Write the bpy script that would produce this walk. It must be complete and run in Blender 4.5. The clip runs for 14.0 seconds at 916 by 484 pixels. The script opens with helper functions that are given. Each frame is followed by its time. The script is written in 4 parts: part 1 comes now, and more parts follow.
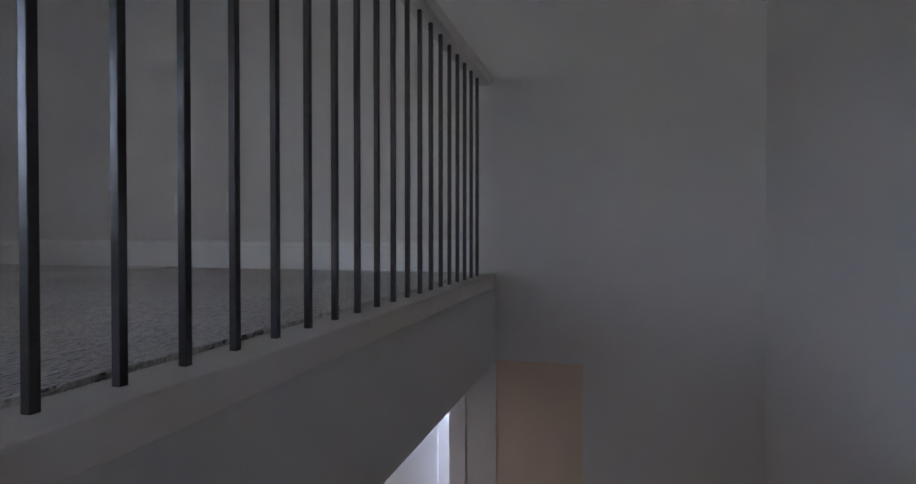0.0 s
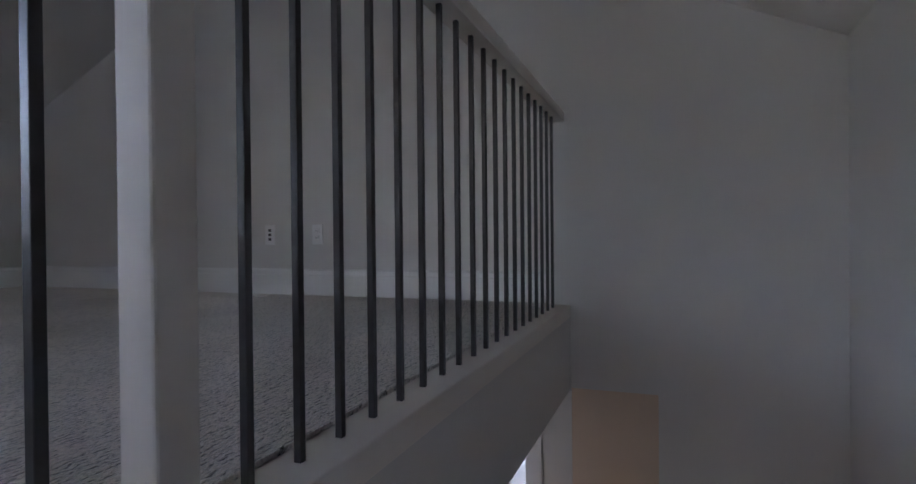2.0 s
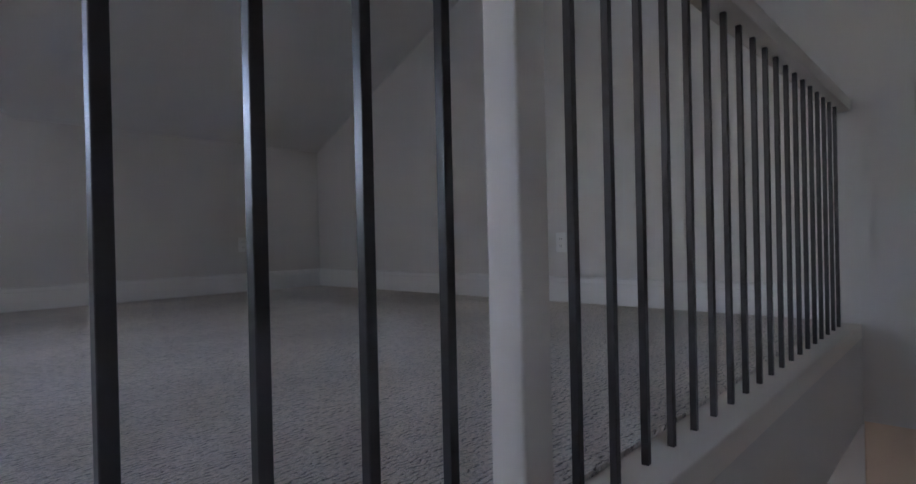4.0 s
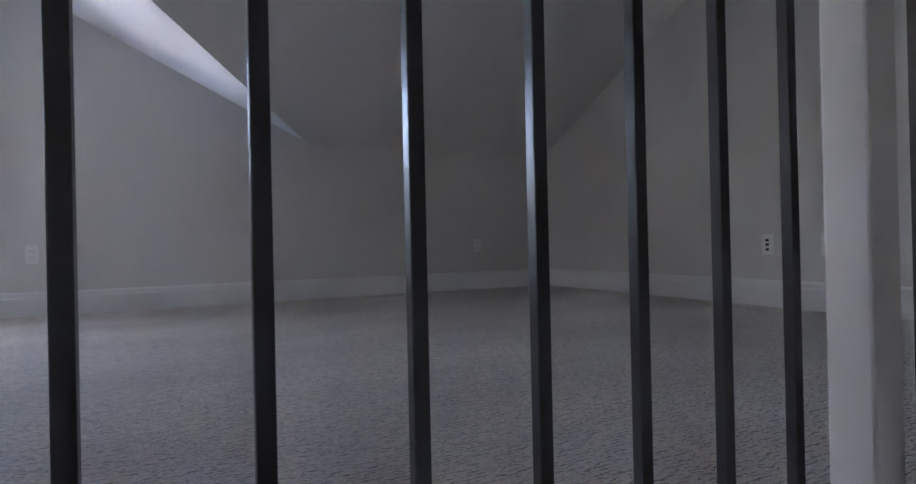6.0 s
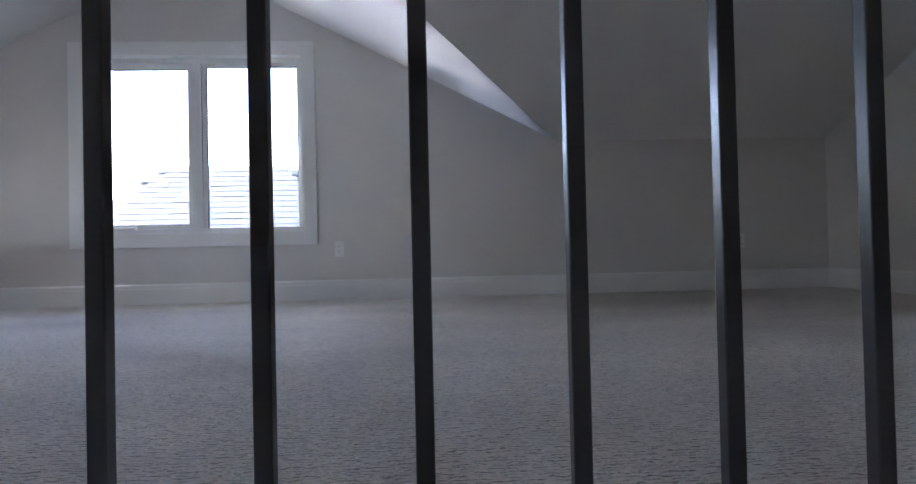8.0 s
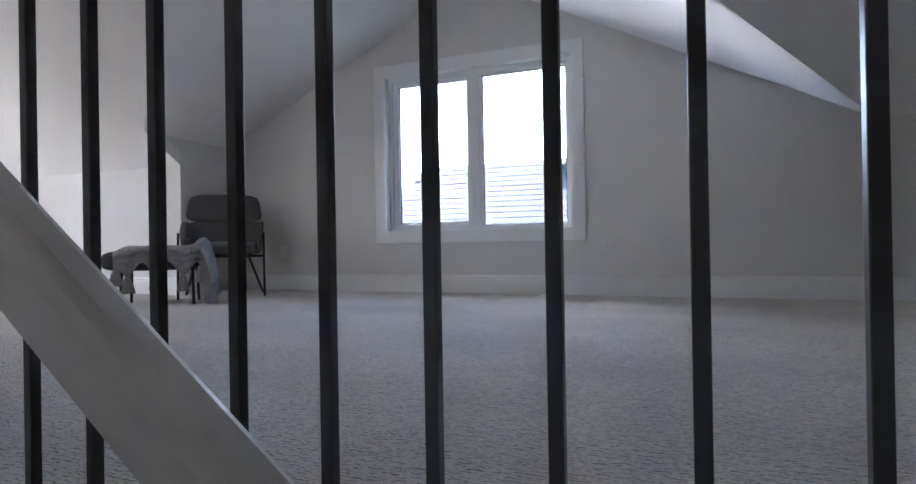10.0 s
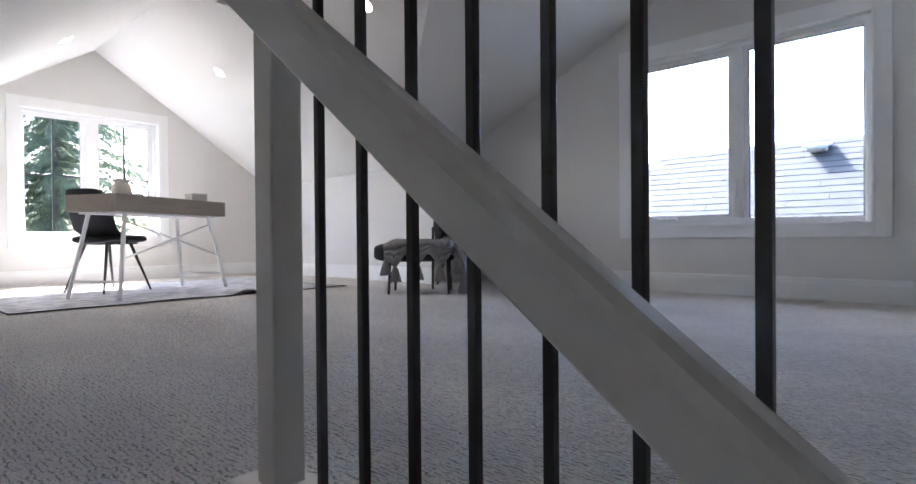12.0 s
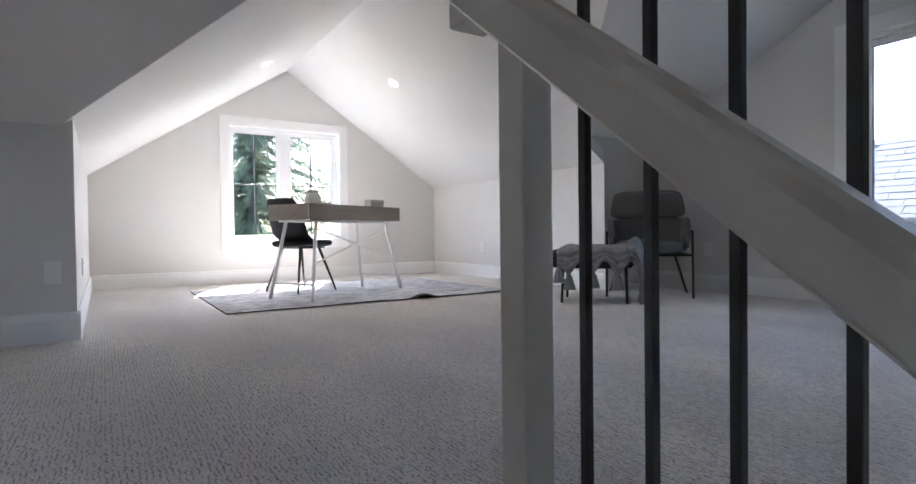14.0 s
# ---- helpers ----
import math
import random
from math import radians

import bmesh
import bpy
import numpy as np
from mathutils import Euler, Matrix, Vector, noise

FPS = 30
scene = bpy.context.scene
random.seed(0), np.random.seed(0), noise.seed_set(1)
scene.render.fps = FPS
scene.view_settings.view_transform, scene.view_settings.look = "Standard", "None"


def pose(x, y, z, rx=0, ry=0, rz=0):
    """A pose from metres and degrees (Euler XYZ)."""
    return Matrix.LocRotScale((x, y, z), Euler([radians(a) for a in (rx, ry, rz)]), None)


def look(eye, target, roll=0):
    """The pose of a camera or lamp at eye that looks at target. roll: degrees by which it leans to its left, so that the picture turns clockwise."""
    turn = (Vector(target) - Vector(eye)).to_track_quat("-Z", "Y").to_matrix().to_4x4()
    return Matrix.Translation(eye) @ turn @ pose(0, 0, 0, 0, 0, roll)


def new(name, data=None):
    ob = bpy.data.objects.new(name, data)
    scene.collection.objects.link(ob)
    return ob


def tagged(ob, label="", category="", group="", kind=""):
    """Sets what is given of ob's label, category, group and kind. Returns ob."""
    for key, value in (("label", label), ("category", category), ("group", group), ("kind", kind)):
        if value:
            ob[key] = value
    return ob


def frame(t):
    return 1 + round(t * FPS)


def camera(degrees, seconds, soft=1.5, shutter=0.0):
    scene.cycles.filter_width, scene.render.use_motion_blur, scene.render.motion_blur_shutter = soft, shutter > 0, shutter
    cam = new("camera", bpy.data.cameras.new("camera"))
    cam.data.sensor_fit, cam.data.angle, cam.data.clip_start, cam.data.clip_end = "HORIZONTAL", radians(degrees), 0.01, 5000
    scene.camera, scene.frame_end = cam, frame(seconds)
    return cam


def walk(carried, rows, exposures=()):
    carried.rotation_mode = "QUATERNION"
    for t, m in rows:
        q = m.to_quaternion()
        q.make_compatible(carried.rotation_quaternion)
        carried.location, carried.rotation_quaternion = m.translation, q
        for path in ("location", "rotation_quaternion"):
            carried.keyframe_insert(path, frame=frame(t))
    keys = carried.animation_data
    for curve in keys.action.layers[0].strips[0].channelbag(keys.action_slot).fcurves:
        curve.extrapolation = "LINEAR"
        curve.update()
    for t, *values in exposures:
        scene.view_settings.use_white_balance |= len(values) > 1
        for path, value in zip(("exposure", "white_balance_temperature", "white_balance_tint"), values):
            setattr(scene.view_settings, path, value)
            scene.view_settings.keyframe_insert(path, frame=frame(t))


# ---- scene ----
cam = camera(78.6, 14.0)
PATH = [
    (0, (0.5722, -0.4309, 0.1746), (0.0488, 1.4992, 0.1505), -0.01),
    (0.5, (0.5687, -0.4668, 0.2235), (0.0429, 1.4627, 0.2022), -0.19),
    (1, (0.5619, -0.5064, 0.2651), (0.0261, 1.4204, 0.2459), -0.18),
    (1.5, (0.5369, -0.5397, 0.2977), (-0.0605, 1.3689, 0.2805), -0.21),
    (2, (0.5105, -0.5682, 0.3179), (-0.1991, 1.3016, 0.3045), -0.55),
    (4.5, (0.3952, -0.7076, 0.3806), (-1.0955, 0.6258, 0.3801), -1.23),
    (5, (0.3833, -0.7445, 0.3721), (-1.2125, 0.4610, 0.3813), -1.10),
    (6, (0.3787, -0.8236, 0.3905), (-1.4202, 0.0504, 0.3973), -1.25),
    (6.5, (0.3769, -0.8639, 0.3834), (-1.4977, -0.1672, 0.4025), -1.17),
    (7, (0.3760, -0.9033, 0.3674), (-1.5600, -0.4019, 0.3903), -1.18),
    (7.5, (0.3773, -0.9456, 0.3554), (-1.5992, -0.6412, 0.3846), -1.31),
    (8, (0.3805, -0.9855, 0.3507), (-1.6170, -0.8911, 0.3808), -1.28),
    (8.5, (0.3916, -1.0313, 0.3557), (-1.6052, -1.1399, 0.3856), -1.36),
    (9, (0.4042, -1.0821, 0.3705), (-1.5693, -1.4057, 0.3952), -1.25),
    (11.5, (0.4880, -1.4480, 0.4440), (-1.1060, -2.6560, 0.4295), -0.60),
    (12, (0.5007, -1.5046, 0.4388), (-0.9791, -2.8499, 0.4229), -0.50),
    (12.5, (0.5130, -1.5619, 0.4553), (-0.8504, -3.0250, 0.4311), -0.51),
    (13, (0.5241, -1.6220, 0.4720), (-0.7285, -3.1809, 0.4450), -0.38),
    (13.5, (0.5362, -1.6703, 0.5002), (-0.6177, -3.3036, 0.4710), -0.30),
    (14, (0.5369, -1.7166, 0.5320), (-0.5342, -3.4054, 0.4990), -0.70),
]
walk(cam, [(t, look(eye, target, roll)) for t, eye, target, roll in PATH],
     exposures=[(0, 4.56, 5600, 19), (2, 4.54, 5580, 19), (4.5, 4.72, 5600, 19), (9, 4.74, 5700, 15), (11.5, 4.68, 5800, 15), (14, 4.56, 5800, 14)])


# ---- world and light ----
SUN_FROM = Vector((-0.63, -1.43, 1.69)).normalized()
world = bpy.data.worlds.new("sky_world")
scene.world = world
world.use_nodes = True
wn, wl = world.node_tree.nodes, world.node_tree.links
sky = wn.new("ShaderNodeTexSky")
sky.sky_type, sky.sun_disc = "NISHITA", False
sky.sun_elevation = math.asin(SUN_FROM.z)
sky.sun_rotation = math.atan2(SUN_FROM.x, SUN_FROM.y)
sky.dust_density, sky.ozone_density = 3.0, 1.0
wl.new(sky.outputs["Color"], wn["Background"].inputs["Color"])
wn["Background"].inputs["Strength"].default_value = 0.15
sun = new("sun", bpy.data.lights.new("sun", "SUN"))
sun.data.energy, sun.data.angle, sun.data.color = 3.0, radians(0.5), (1.0, 0.95, 0.88)
sun.matrix_world = look(SUN_FROM * 30, (0, 0, 0))


def area_light(name, place, target, sx, sy, watts, colour):
    ob = new(name, bpy.data.lights.new(name, "AREA"))
    ob.data.shape, ob.data.size, ob.data.size_y = "RECTANGLE", sx, sy
    ob.data.energy, ob.data.color = watts, colour
    ob.matrix_world = look(place, target)
    return ob


# lamps of the storey below: daylight from a bedroom window and a warm landing light
area_light("lower_room_window_light", (-1.6, 3.6, -1.2), (-0.6, 2.9, -1.5), 0.8, 1.0, 9, (0.76, 0.86, 1.0))
area_light("lower_landing_ceiling_light", (-0.85, 1.2, -0.46), (-0.85, 1.2, -2), 0.3, 0.3, 0.14, (1.0, 0.83, 0.66))


# ---- materials ----
def material(name, colour, rough=0.6, metal=0.0, spread=0.06, scale=6.0, fine=120.0, bump=0.05, depth=0.002, extra=None):
    """Noise at two scales over the base colour, and a fine relief."""
    m = bpy.data.materials.new(name)
    m.use_nodes = True
    n, l = m.node_tree.nodes, m.node_tree.links
    b = n["Principled BSDF"]
    b.inputs["Roughness"].default_value, b.inputs["Metallic"].default_value = rough, metal
    tc = n.new("ShaderNodeTexCoord")
    big, small = n.new("ShaderNodeTexNoise"), n.new("ShaderNodeTexNoise")
    big.inputs["Scale"].default_value, small.inputs["Scale"].default_value = scale, fine
    big.inputs["Detail"].default_value = 4
    l.new(tc.outputs["Object"], big.inputs["Vector"])
    l.new(tc.outputs["Object"], small.inputs["Vector"])
    add = n.new("ShaderNodeMath")
    add.operation = "MULTIPLY_ADD"
    add.inputs[1].default_value = 0.45
    l.new(small.outputs["Fac"], add.inputs[0])
    l.new(big.outputs["Fac"], add.inputs[2])
    mix = n.new("ShaderNodeMapRange")
    mix.inputs["From Min"].default_value, mix.inputs["From Max"].default_value = 0.35, 1.1
    mix.inputs["To Min"].default_value, mix.inputs["To Max"].default_value = 1 - spread, 1 + spread
    l.new(add.outputs[0], mix.inputs["Value"])
    vm = n.new("ShaderNodeVectorMath")
    vm.operation = "SCALE"
    vm.inputs[0].default_value = colour
    l.new(mix.outputs[0], vm.inputs["Scale"])
    l.new(vm.outputs[0], b.inputs["Base Color"])
    bp = n.new("ShaderNodeBump")
    bp.inputs["Strength"].default_value, bp.inputs["Distance"].default_value = bump, depth
    l.new(small.outputs["Fac"], bp.inputs["Height"])
    l.new(bp.outputs[0], b.inputs["Normal"])
    return m


WALL = material("wall_paint", (0.755, 0.74, 0.715), 0.62, spread=0.02, scale=1.5, fine=260, bump=0.08)
CEIL = material("ceiling_paint", (0.86, 0.85, 0.83), 0.8, spread=0.02, scale=1.2, fine=220, bump=0.08)
TRIM = material("white_trim_paint", (0.88, 0.88, 0.87), 0.35, spread=0.015, scale=3, fine=60, bump=0.02)
RAILWOOD = material("white_painted_wood", (0.86, 0.815, 0.75), 0.45, spread=0.02, scale=4, fine=40, bump=0.03)
IRON = material("black_satin_iron", (0.058, 0.057, 0.06), 0.30, 0.0, spread=0.12, scale=20, fine=300, bump=0.04)
VINYL = material("white_window_vinyl", (0.87, 0.88, 0.89), 0.3, spread=0.01, bump=0.01)
PLATE = material("white_plastic_plate", (0.88, 0.88, 0.87), 0.3, spread=0.01, bump=0.01)
DARKSLOT = material("dark_socket", (0.03, 0.03, 0.035), 0.5, bump=0.0)
# warm lamplight of the lower hall, put into the wall colour
WARMLITWALL = material("warm_lit_wall", (0.78, 0.63, 0.49), 0.7, spread=0.03, scale=1.5, fine=200, bump=0.06)
WHITEMETAL = material("white_powdercoat", (0.80, 0.80, 0.80), 0.35, spread=0.02, bump=0.02)
BLACKMETAL = material("black_powdercoat", (0.015, 0.015, 0.016), 0.4, spread=0.1, bump=0.02)
VELVET = material("black_velvet", (0.012, 0.012, 0.016), 0.85, spread=0.25, scale=9, fine=400, bump=0.2)
GREYFABRIC = material("charcoal_fabric", (0.115, 0.115, 0.118), 0.9, spread=0.12, scale=7, fine=700, bump=0.35, depth=0.001)
OTTOFABRIC = material("dark_blue_grey_fabric", (0.03, 0.036, 0.045), 0.9, spread=0.12, scale=7, fine=700, bump=0.35, depth=0.001)
KNIT = material("grey_knit", (0.27, 0.265, 0.275), 0.95, spread=0.2, scale=14, fine=260, bump=0.6, depth=0.004)
CERAMIC = material("pale_ceramic", (0.62, 0.60, 0.56), 0.4, spread=0.05, scale=12, bump=0.05)
BOXGREY = material("grey_card_box", (0.42, 0.40, 0.37), 0.7, spread=0.05, bump=0.05)
LEAF = material("grey_green_leaf", (0.10, 0.13, 0.08), 0.6, spread=0.3, scale=30, bump=0.05)
GRILLE = material("register_metal", (0.72, 0.69, 0.64), 0.4, spread=0.02, bump=0.01)


def glass_material():
    m = bpy.data.materials.new("window_glass")
    m.use_nodes = True
    b = m.node_tree.nodes["Principled BSDF"]
    b.inputs["Transmission Weight"].default_value = 1.0
    b.inputs["Roughness"].default_value = 0.0
    b.inputs["IOR"].default_value = 1.0 + 0.02
    b.inputs["Base Color"].default_value = (0.44, 0.465, 0.48, 1)
    return m


GLASS = glass_material()


def lamp_material(name, colour, strength):
    m = bpy.data.materials.new(name)
    m.use_nodes = True
    b = m.node_tree.nodes["Principled BSDF"]
    b.inputs["Emission Color"].default_value = (*colour, 1)
    b.inputs["Emission Strength"].default_value = strength
    return m


LAMP = lamp_material("downlight_glow", (1.0, 0.86, 0.66), 1.2)


def carpet_material():
    """Looped pile in rows along y: dashes between the rows, single loops, fibres, and broad traffic marks."""
    m = bpy.data.materials.new("loop_carpet")
    m.use_nodes = True
    n, l = m.node_tree.nodes, m.node_tree.links
    b = n["Principled BSDF"]
    b.inputs["Roughness"].default_value = 0.95
    b.inputs["Sheen Weight"].default_value, b.inputs["Sheen Roughness"].default_value = 0.7, 0.5
    tc = n.new("ShaderNodeTexCoord")

    def noise_at(scale, detail, stretch=None, distort=0.0):
        t = n.new("ShaderNodeTexNoise")
        t.inputs["Scale"].default_value, t.inputs["Detail"].default_value, t.inputs["Distortion"].default_value = scale, detail, distort
        if stretch:
            mp = n.new("ShaderNodeMapping")
            mp.inputs["Scale"].default_value = stretch
            l.new(tc.outputs["Object"], mp.inputs["Vector"])
            l.new(mp.outputs[0], t.inputs["Vector"])
        else:
            l.new(tc.outputs["Object"], t.inputs["Vector"])
        return t

    def ranged(src, a, c, lo, hi):
        r = n.new("ShaderNodeMapRange")
        r.inputs["From Min"].default_value, r.inputs["From Max"].default_value = a, c
        r.inputs["To Min"].default_value, r.inputs["To Max"].default_value = lo, hi
        l.new(src, r.inputs["Value"])
        return r.outputs[0]

    def maths(op, a, c):
        k = n.new("ShaderNodeMath")
        k.operation = op
        for i, v in enumerate((a, c)):
            if isinstance(v, (int, float)):
                k.inputs[i].default_value = v
            else:
                l.new(v, k.inputs[i])
        return k.outputs[0]
    dash = noise_at(1.0, 2, (95, 30, 66), 0.6)
    loop = noise_at(1.0, 3, (190, 95, 110), 0.5)
    fibre = noise_at(520, 2)
    broad = noise_at(1.1, 5, (1.6, 0.8, 1))
    row = n.new("ShaderNodeTexWave")
    row.wave_type, row.bands_direction, row.wave_profile = "BANDS", "X", "SIN"
    row.inputs["Scale"].default_value, row.inputs["Distortion"].default_value = 25.0, 7.0
    row.inputs["Detail"].default_value, row.inputs["Detail Scale"].default_value = 3.0, 1.6
    l.new(tc.outputs["Object"], row.inputs["Vector"])
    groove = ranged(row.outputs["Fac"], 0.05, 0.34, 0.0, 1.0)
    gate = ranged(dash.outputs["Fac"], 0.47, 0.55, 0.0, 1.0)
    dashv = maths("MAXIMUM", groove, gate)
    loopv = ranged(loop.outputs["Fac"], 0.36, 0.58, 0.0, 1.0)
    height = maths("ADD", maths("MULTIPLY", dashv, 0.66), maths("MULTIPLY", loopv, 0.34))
    # low height darkens the base colour: shade between rows and loops is painted in
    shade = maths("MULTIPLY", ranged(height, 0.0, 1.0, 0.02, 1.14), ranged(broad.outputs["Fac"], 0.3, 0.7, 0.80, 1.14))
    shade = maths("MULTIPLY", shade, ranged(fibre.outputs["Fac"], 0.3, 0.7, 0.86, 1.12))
    sc = n.new("ShaderNodeVectorMath")
    sc.operation = "SCALE"
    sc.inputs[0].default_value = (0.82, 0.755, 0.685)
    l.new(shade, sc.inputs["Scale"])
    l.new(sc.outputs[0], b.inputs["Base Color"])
    bp = n.new("ShaderNodeBump")
    bp.inputs["Strength"].default_value, bp.inputs["Distance"].default_value = 1.0, 0.007
    l.new(maths("ADD", height, maths("MULTIPLY", fibre.outputs["Fac"], 0.25)), bp.inputs["Height"])
    l.new(bp.outputs[0], b.inputs["Normal"])
    return m


CARPET = carpet_material()


def wood_material():
    m = material("grey_oak_veneer", (0.30, 0.255, 0.21), 0.5, spread=0.18, scale=5, fine=60, bump=0.1)
    n, l = m.node_tree.nodes, m.node_tree.links
    mp = n.new("ShaderNodeMapping")
    mp.inputs["Scale"].default_value = (1.2, 14, 14)
    tc = [k for k in n if k.bl_idname == "ShaderNodeTexCoord"][0]
    l.new(tc.outputs["Object"], mp.inputs["Vector"])
    for k in n:
        if k.bl_idname == "ShaderNodeTexNoise":
            l.new(mp.outputs[0], k.inputs["Vector"])
    return m


WOOD = wood_material()


# ---- mesh helpers ----
def part(name, bm, mat, parent=None, label="", smooth=False):
    me = bpy.data.meshes.new(name)
    bmesh.ops.recalc_face_normals(bm, faces=bm.faces)
    bm.to_mesh(me)
    bm.free()
    if smooth:
        for p in me.polygons:
            p.use_smooth = True
    me.materials.append(mat)
    ob = new(name, me)
    ob.parent = parent
    return tagged(ob, label)


def empty(name, m=None, **tags):
    ob = new(name)
    if m is not None:
        ob.matrix_basis = m
    return tagged(ob, **tags)


def add_box(bm, x0, x1, y0, y1, z0, z1, bevel=0.0, m=None):
    v = bmesh.ops.create_cube(bm, size=1)["verts"]
    for k in v:
        k.co = Vector((x0 + (k.co.x + .5) * (x1 - x0), y0 + (k.co.y + .5) * (y1 - y0), z0 + (k.co.z + .5) * (z1 - z0)))
    if bevel:
        e = list({e for k in v for e in k.link_edges})
        r = bmesh.ops.bevel(bm, geom=e, offset=bevel, segments=2, affect="EDGES", profile=0.5)
        v = list({q for f in r["faces"] for q in f.verts} | {k for k in v if k.is_valid})
    if m is not None:
        bmesh.ops.transform(bm, matrix=m, verts=v)
    return v


def box(x0, x1, y0, y1, z0, z1, bevel=0.0, m=None):
    bm = bmesh.new()
    add_box(bm, x0, x1, y0, y1, z0, z1, bevel, m)
    return bm


def prism(points, axis, a, b):
    """Extrudes a polygon, given in the two other axes, from a to b along axis 0, 1 or 2."""
    bm = bmesh.new()

    def co(p, d):
        q = list(p)
        q.insert(axis, d)
        return q
    lo = [bm.verts.new(co(p, a)) for p in points]
    hi = [bm.verts.new(co(p, b)) for p in points]
    bm.faces.new(lo)
    bm.faces.new(hi[::-1])
    for i in range(len(points)):
        j = (i + 1) % len(points)
        bm.faces.new((lo[i], hi[i], hi[j], lo[j]))
    return bm


def add_rod(bm, a, b, r, r2=None, sides=10):
    a, b = Vector(a), Vector(b)
    d = b - a
    m = Matrix.Translation((a + b) / 2) @ d.to_track_quat("Z", "Y").to_matrix().to_4x4()
    bmesh.ops.create_cone(bm, cap_ends=True, segments=sides, radius1=r, radius2=r if r2 is None else r2, depth=d.length, matrix=m)


def rod(a, b, r, r2=None, sides=10):
    bm = bmesh.new()
    add_rod(bm, a, b, r, r2, sides)
    return bm


def sbar(a, b, w):
    """A square bar from a to b."""
    bm = bmesh.new()
    a, b = Vector(a), Vector(b)
    d = b - a
    m = Matrix.Translation(a) @ d.to_track_quat("Z", "Y").to_matrix().to_4x4()
    add_box(bm, -w / 2, w / 2, -w / 2, w / 2, 0, d.length, w * 0.1, m)
    return bm


# ---- the shell of the loft ----
NORTH, WEST, SOUTH, KNEE, EAST = 2.14, -3.89, -8.34, -3.28, 1.195
SIDE, RETURN, SWITCH, CAP = 0.657, -5.265, -5.22, 2.56
T = 0.14
FLOOR_LOW = -2.66


def wall(name, bm, label, mat=None):
    return tagged(part(name, bm, mat or WALL), label, kind="structure")


def wall_with_hole(name, axis, at, thick, u0, u1, z0, z1, h, label, mat=None):
    """A wall across axis 0 or 1, from at to at + thick, with one opening h = (u0, u1, z0, z1)."""
    bm = bmesh.new()
    lo, hi = min(at, at + thick), max(at, at + thick)
    for a, b, c, d in ((u0, h[0], z0, z1), (h[1], u1, z0, z1), (h[0], h[1], z0, h[2]), (h[0], h[1], h[3], z1)):
        if b - a < 1e-4 or d - c < 1e-4:
            continue
        if axis == 0:
            add_box(bm, lo, hi, a, b, c, d)
        else:
            add_box(bm, a, b, lo, hi, c, d)
    return wall(name, bm, label, mat)


DW = (-3.559, -1.934, 0.513, 1.868)
GW = (-1.952, -0.658, 0.464, 1.774)
TOP = 2.62
wall_with_hole("wall_west", 0, WEST, -T, RETURN - T, NORTH + T, -0.3, TOP, DW, "pale greige painted knee and dormer wall")
wall_with_hole("wall_south", 1, SOUTH, -T, KNEE - T, SIDE + T, -0.3, TOP, GW, "off-white painted gable end wall")
wall("wall_knee_west", box(KNEE - T, KNEE, SOUTH, RETURN - T, -0.3, TOP), "off-white painted low knee wall")
wall("wall_return", box(WEST, KNEE, RETURN - T, RETURN, -0.3, TOP), "off-white painted return wall beside the dormer")
wall("wall_knee_east", box(SIDE, SIDE + T, SOUTH, SWITCH - T, -0.3, TOP), "off-white painted low side wall")
wall("wall_switch", box(SIDE, EAST + T, SWITCH - T, SWITCH, -0.3, TOP), "pale grey painted wall at the stair head")
wall("wall_east", box(EAST, EAST + T, SWITCH, NORTH + T, FLOOR_LOW - 0.2, TOP), "pale grey painted stairwell wall")
wall("wall_north_loft", box(WEST, 0.061, NORTH, NORTH + T, -0.41, TOP), "pale grey painted gable wall of the loft")
wall_with_hole("wall_north_stair", 1, NORTH, T, 0.061, EAST, FLOOR_LOW - 0.2, TOP, (0.061, 0.455, FLOOR_LOW, -0.408), "pale grey painted wall of the stairwell")
# the small upright triangle over the return wall
SL_W, SL_E = 0.668, 0.664
zc_ret = 1.763 + 0.486 * (RETURN + 4.472)
wall("wall_return_gusset", prism([(KNEE - .02, 1.148 - .02 * SL_W), (KNEE - .02, zc_ret + .1), (KNEE + (zc_ret + .1 - 1.148) / SL_W, zc_ret + .1)], 1, RETURN - 0.03, RETURN - 0.001),
     "off-white painted gusset over the return wall")


def clip(poly, n, d, keep_inside):
    """The part of a convex polygon in which n.p <= d, or the rest."""
    s = 1 if keep_inside else -1
    out = []
    for i, p in enumerate(poly):
        q = poly[(i + 1) % len(poly)]
        a, b = s * (n.dot(p) - d), s * (n.dot(q) - d)
        if a <= 1e-7:
            out.append(p)
        if (a < -1e-7 and b > 1e-7) or (a > 1e-7 and b < -1e-7):
            out.append(p + (q - p) * (a / (a - b)))
    return out if len(out) > 2 else []


def half(a, b, c, d):
    n = Vector((a, b, c))
    return n / n.length, d / n.length


def sloped_x(z0, x0, s):
    return half(-s, 0, 1, z0 - s * x0)


def sloped_y(z0, y0, s):
    return half(0, -s, 1, z0 - s * y0)


def flat(z):
    return half(0, 0, 1, z)


def span(x0, x1, y0, y1):
    return [half(-1, 0, 0, -x0), half(1, 0, 0, x1), half(0, -1, 0, -y0), half(0, 1, 0, y1)]


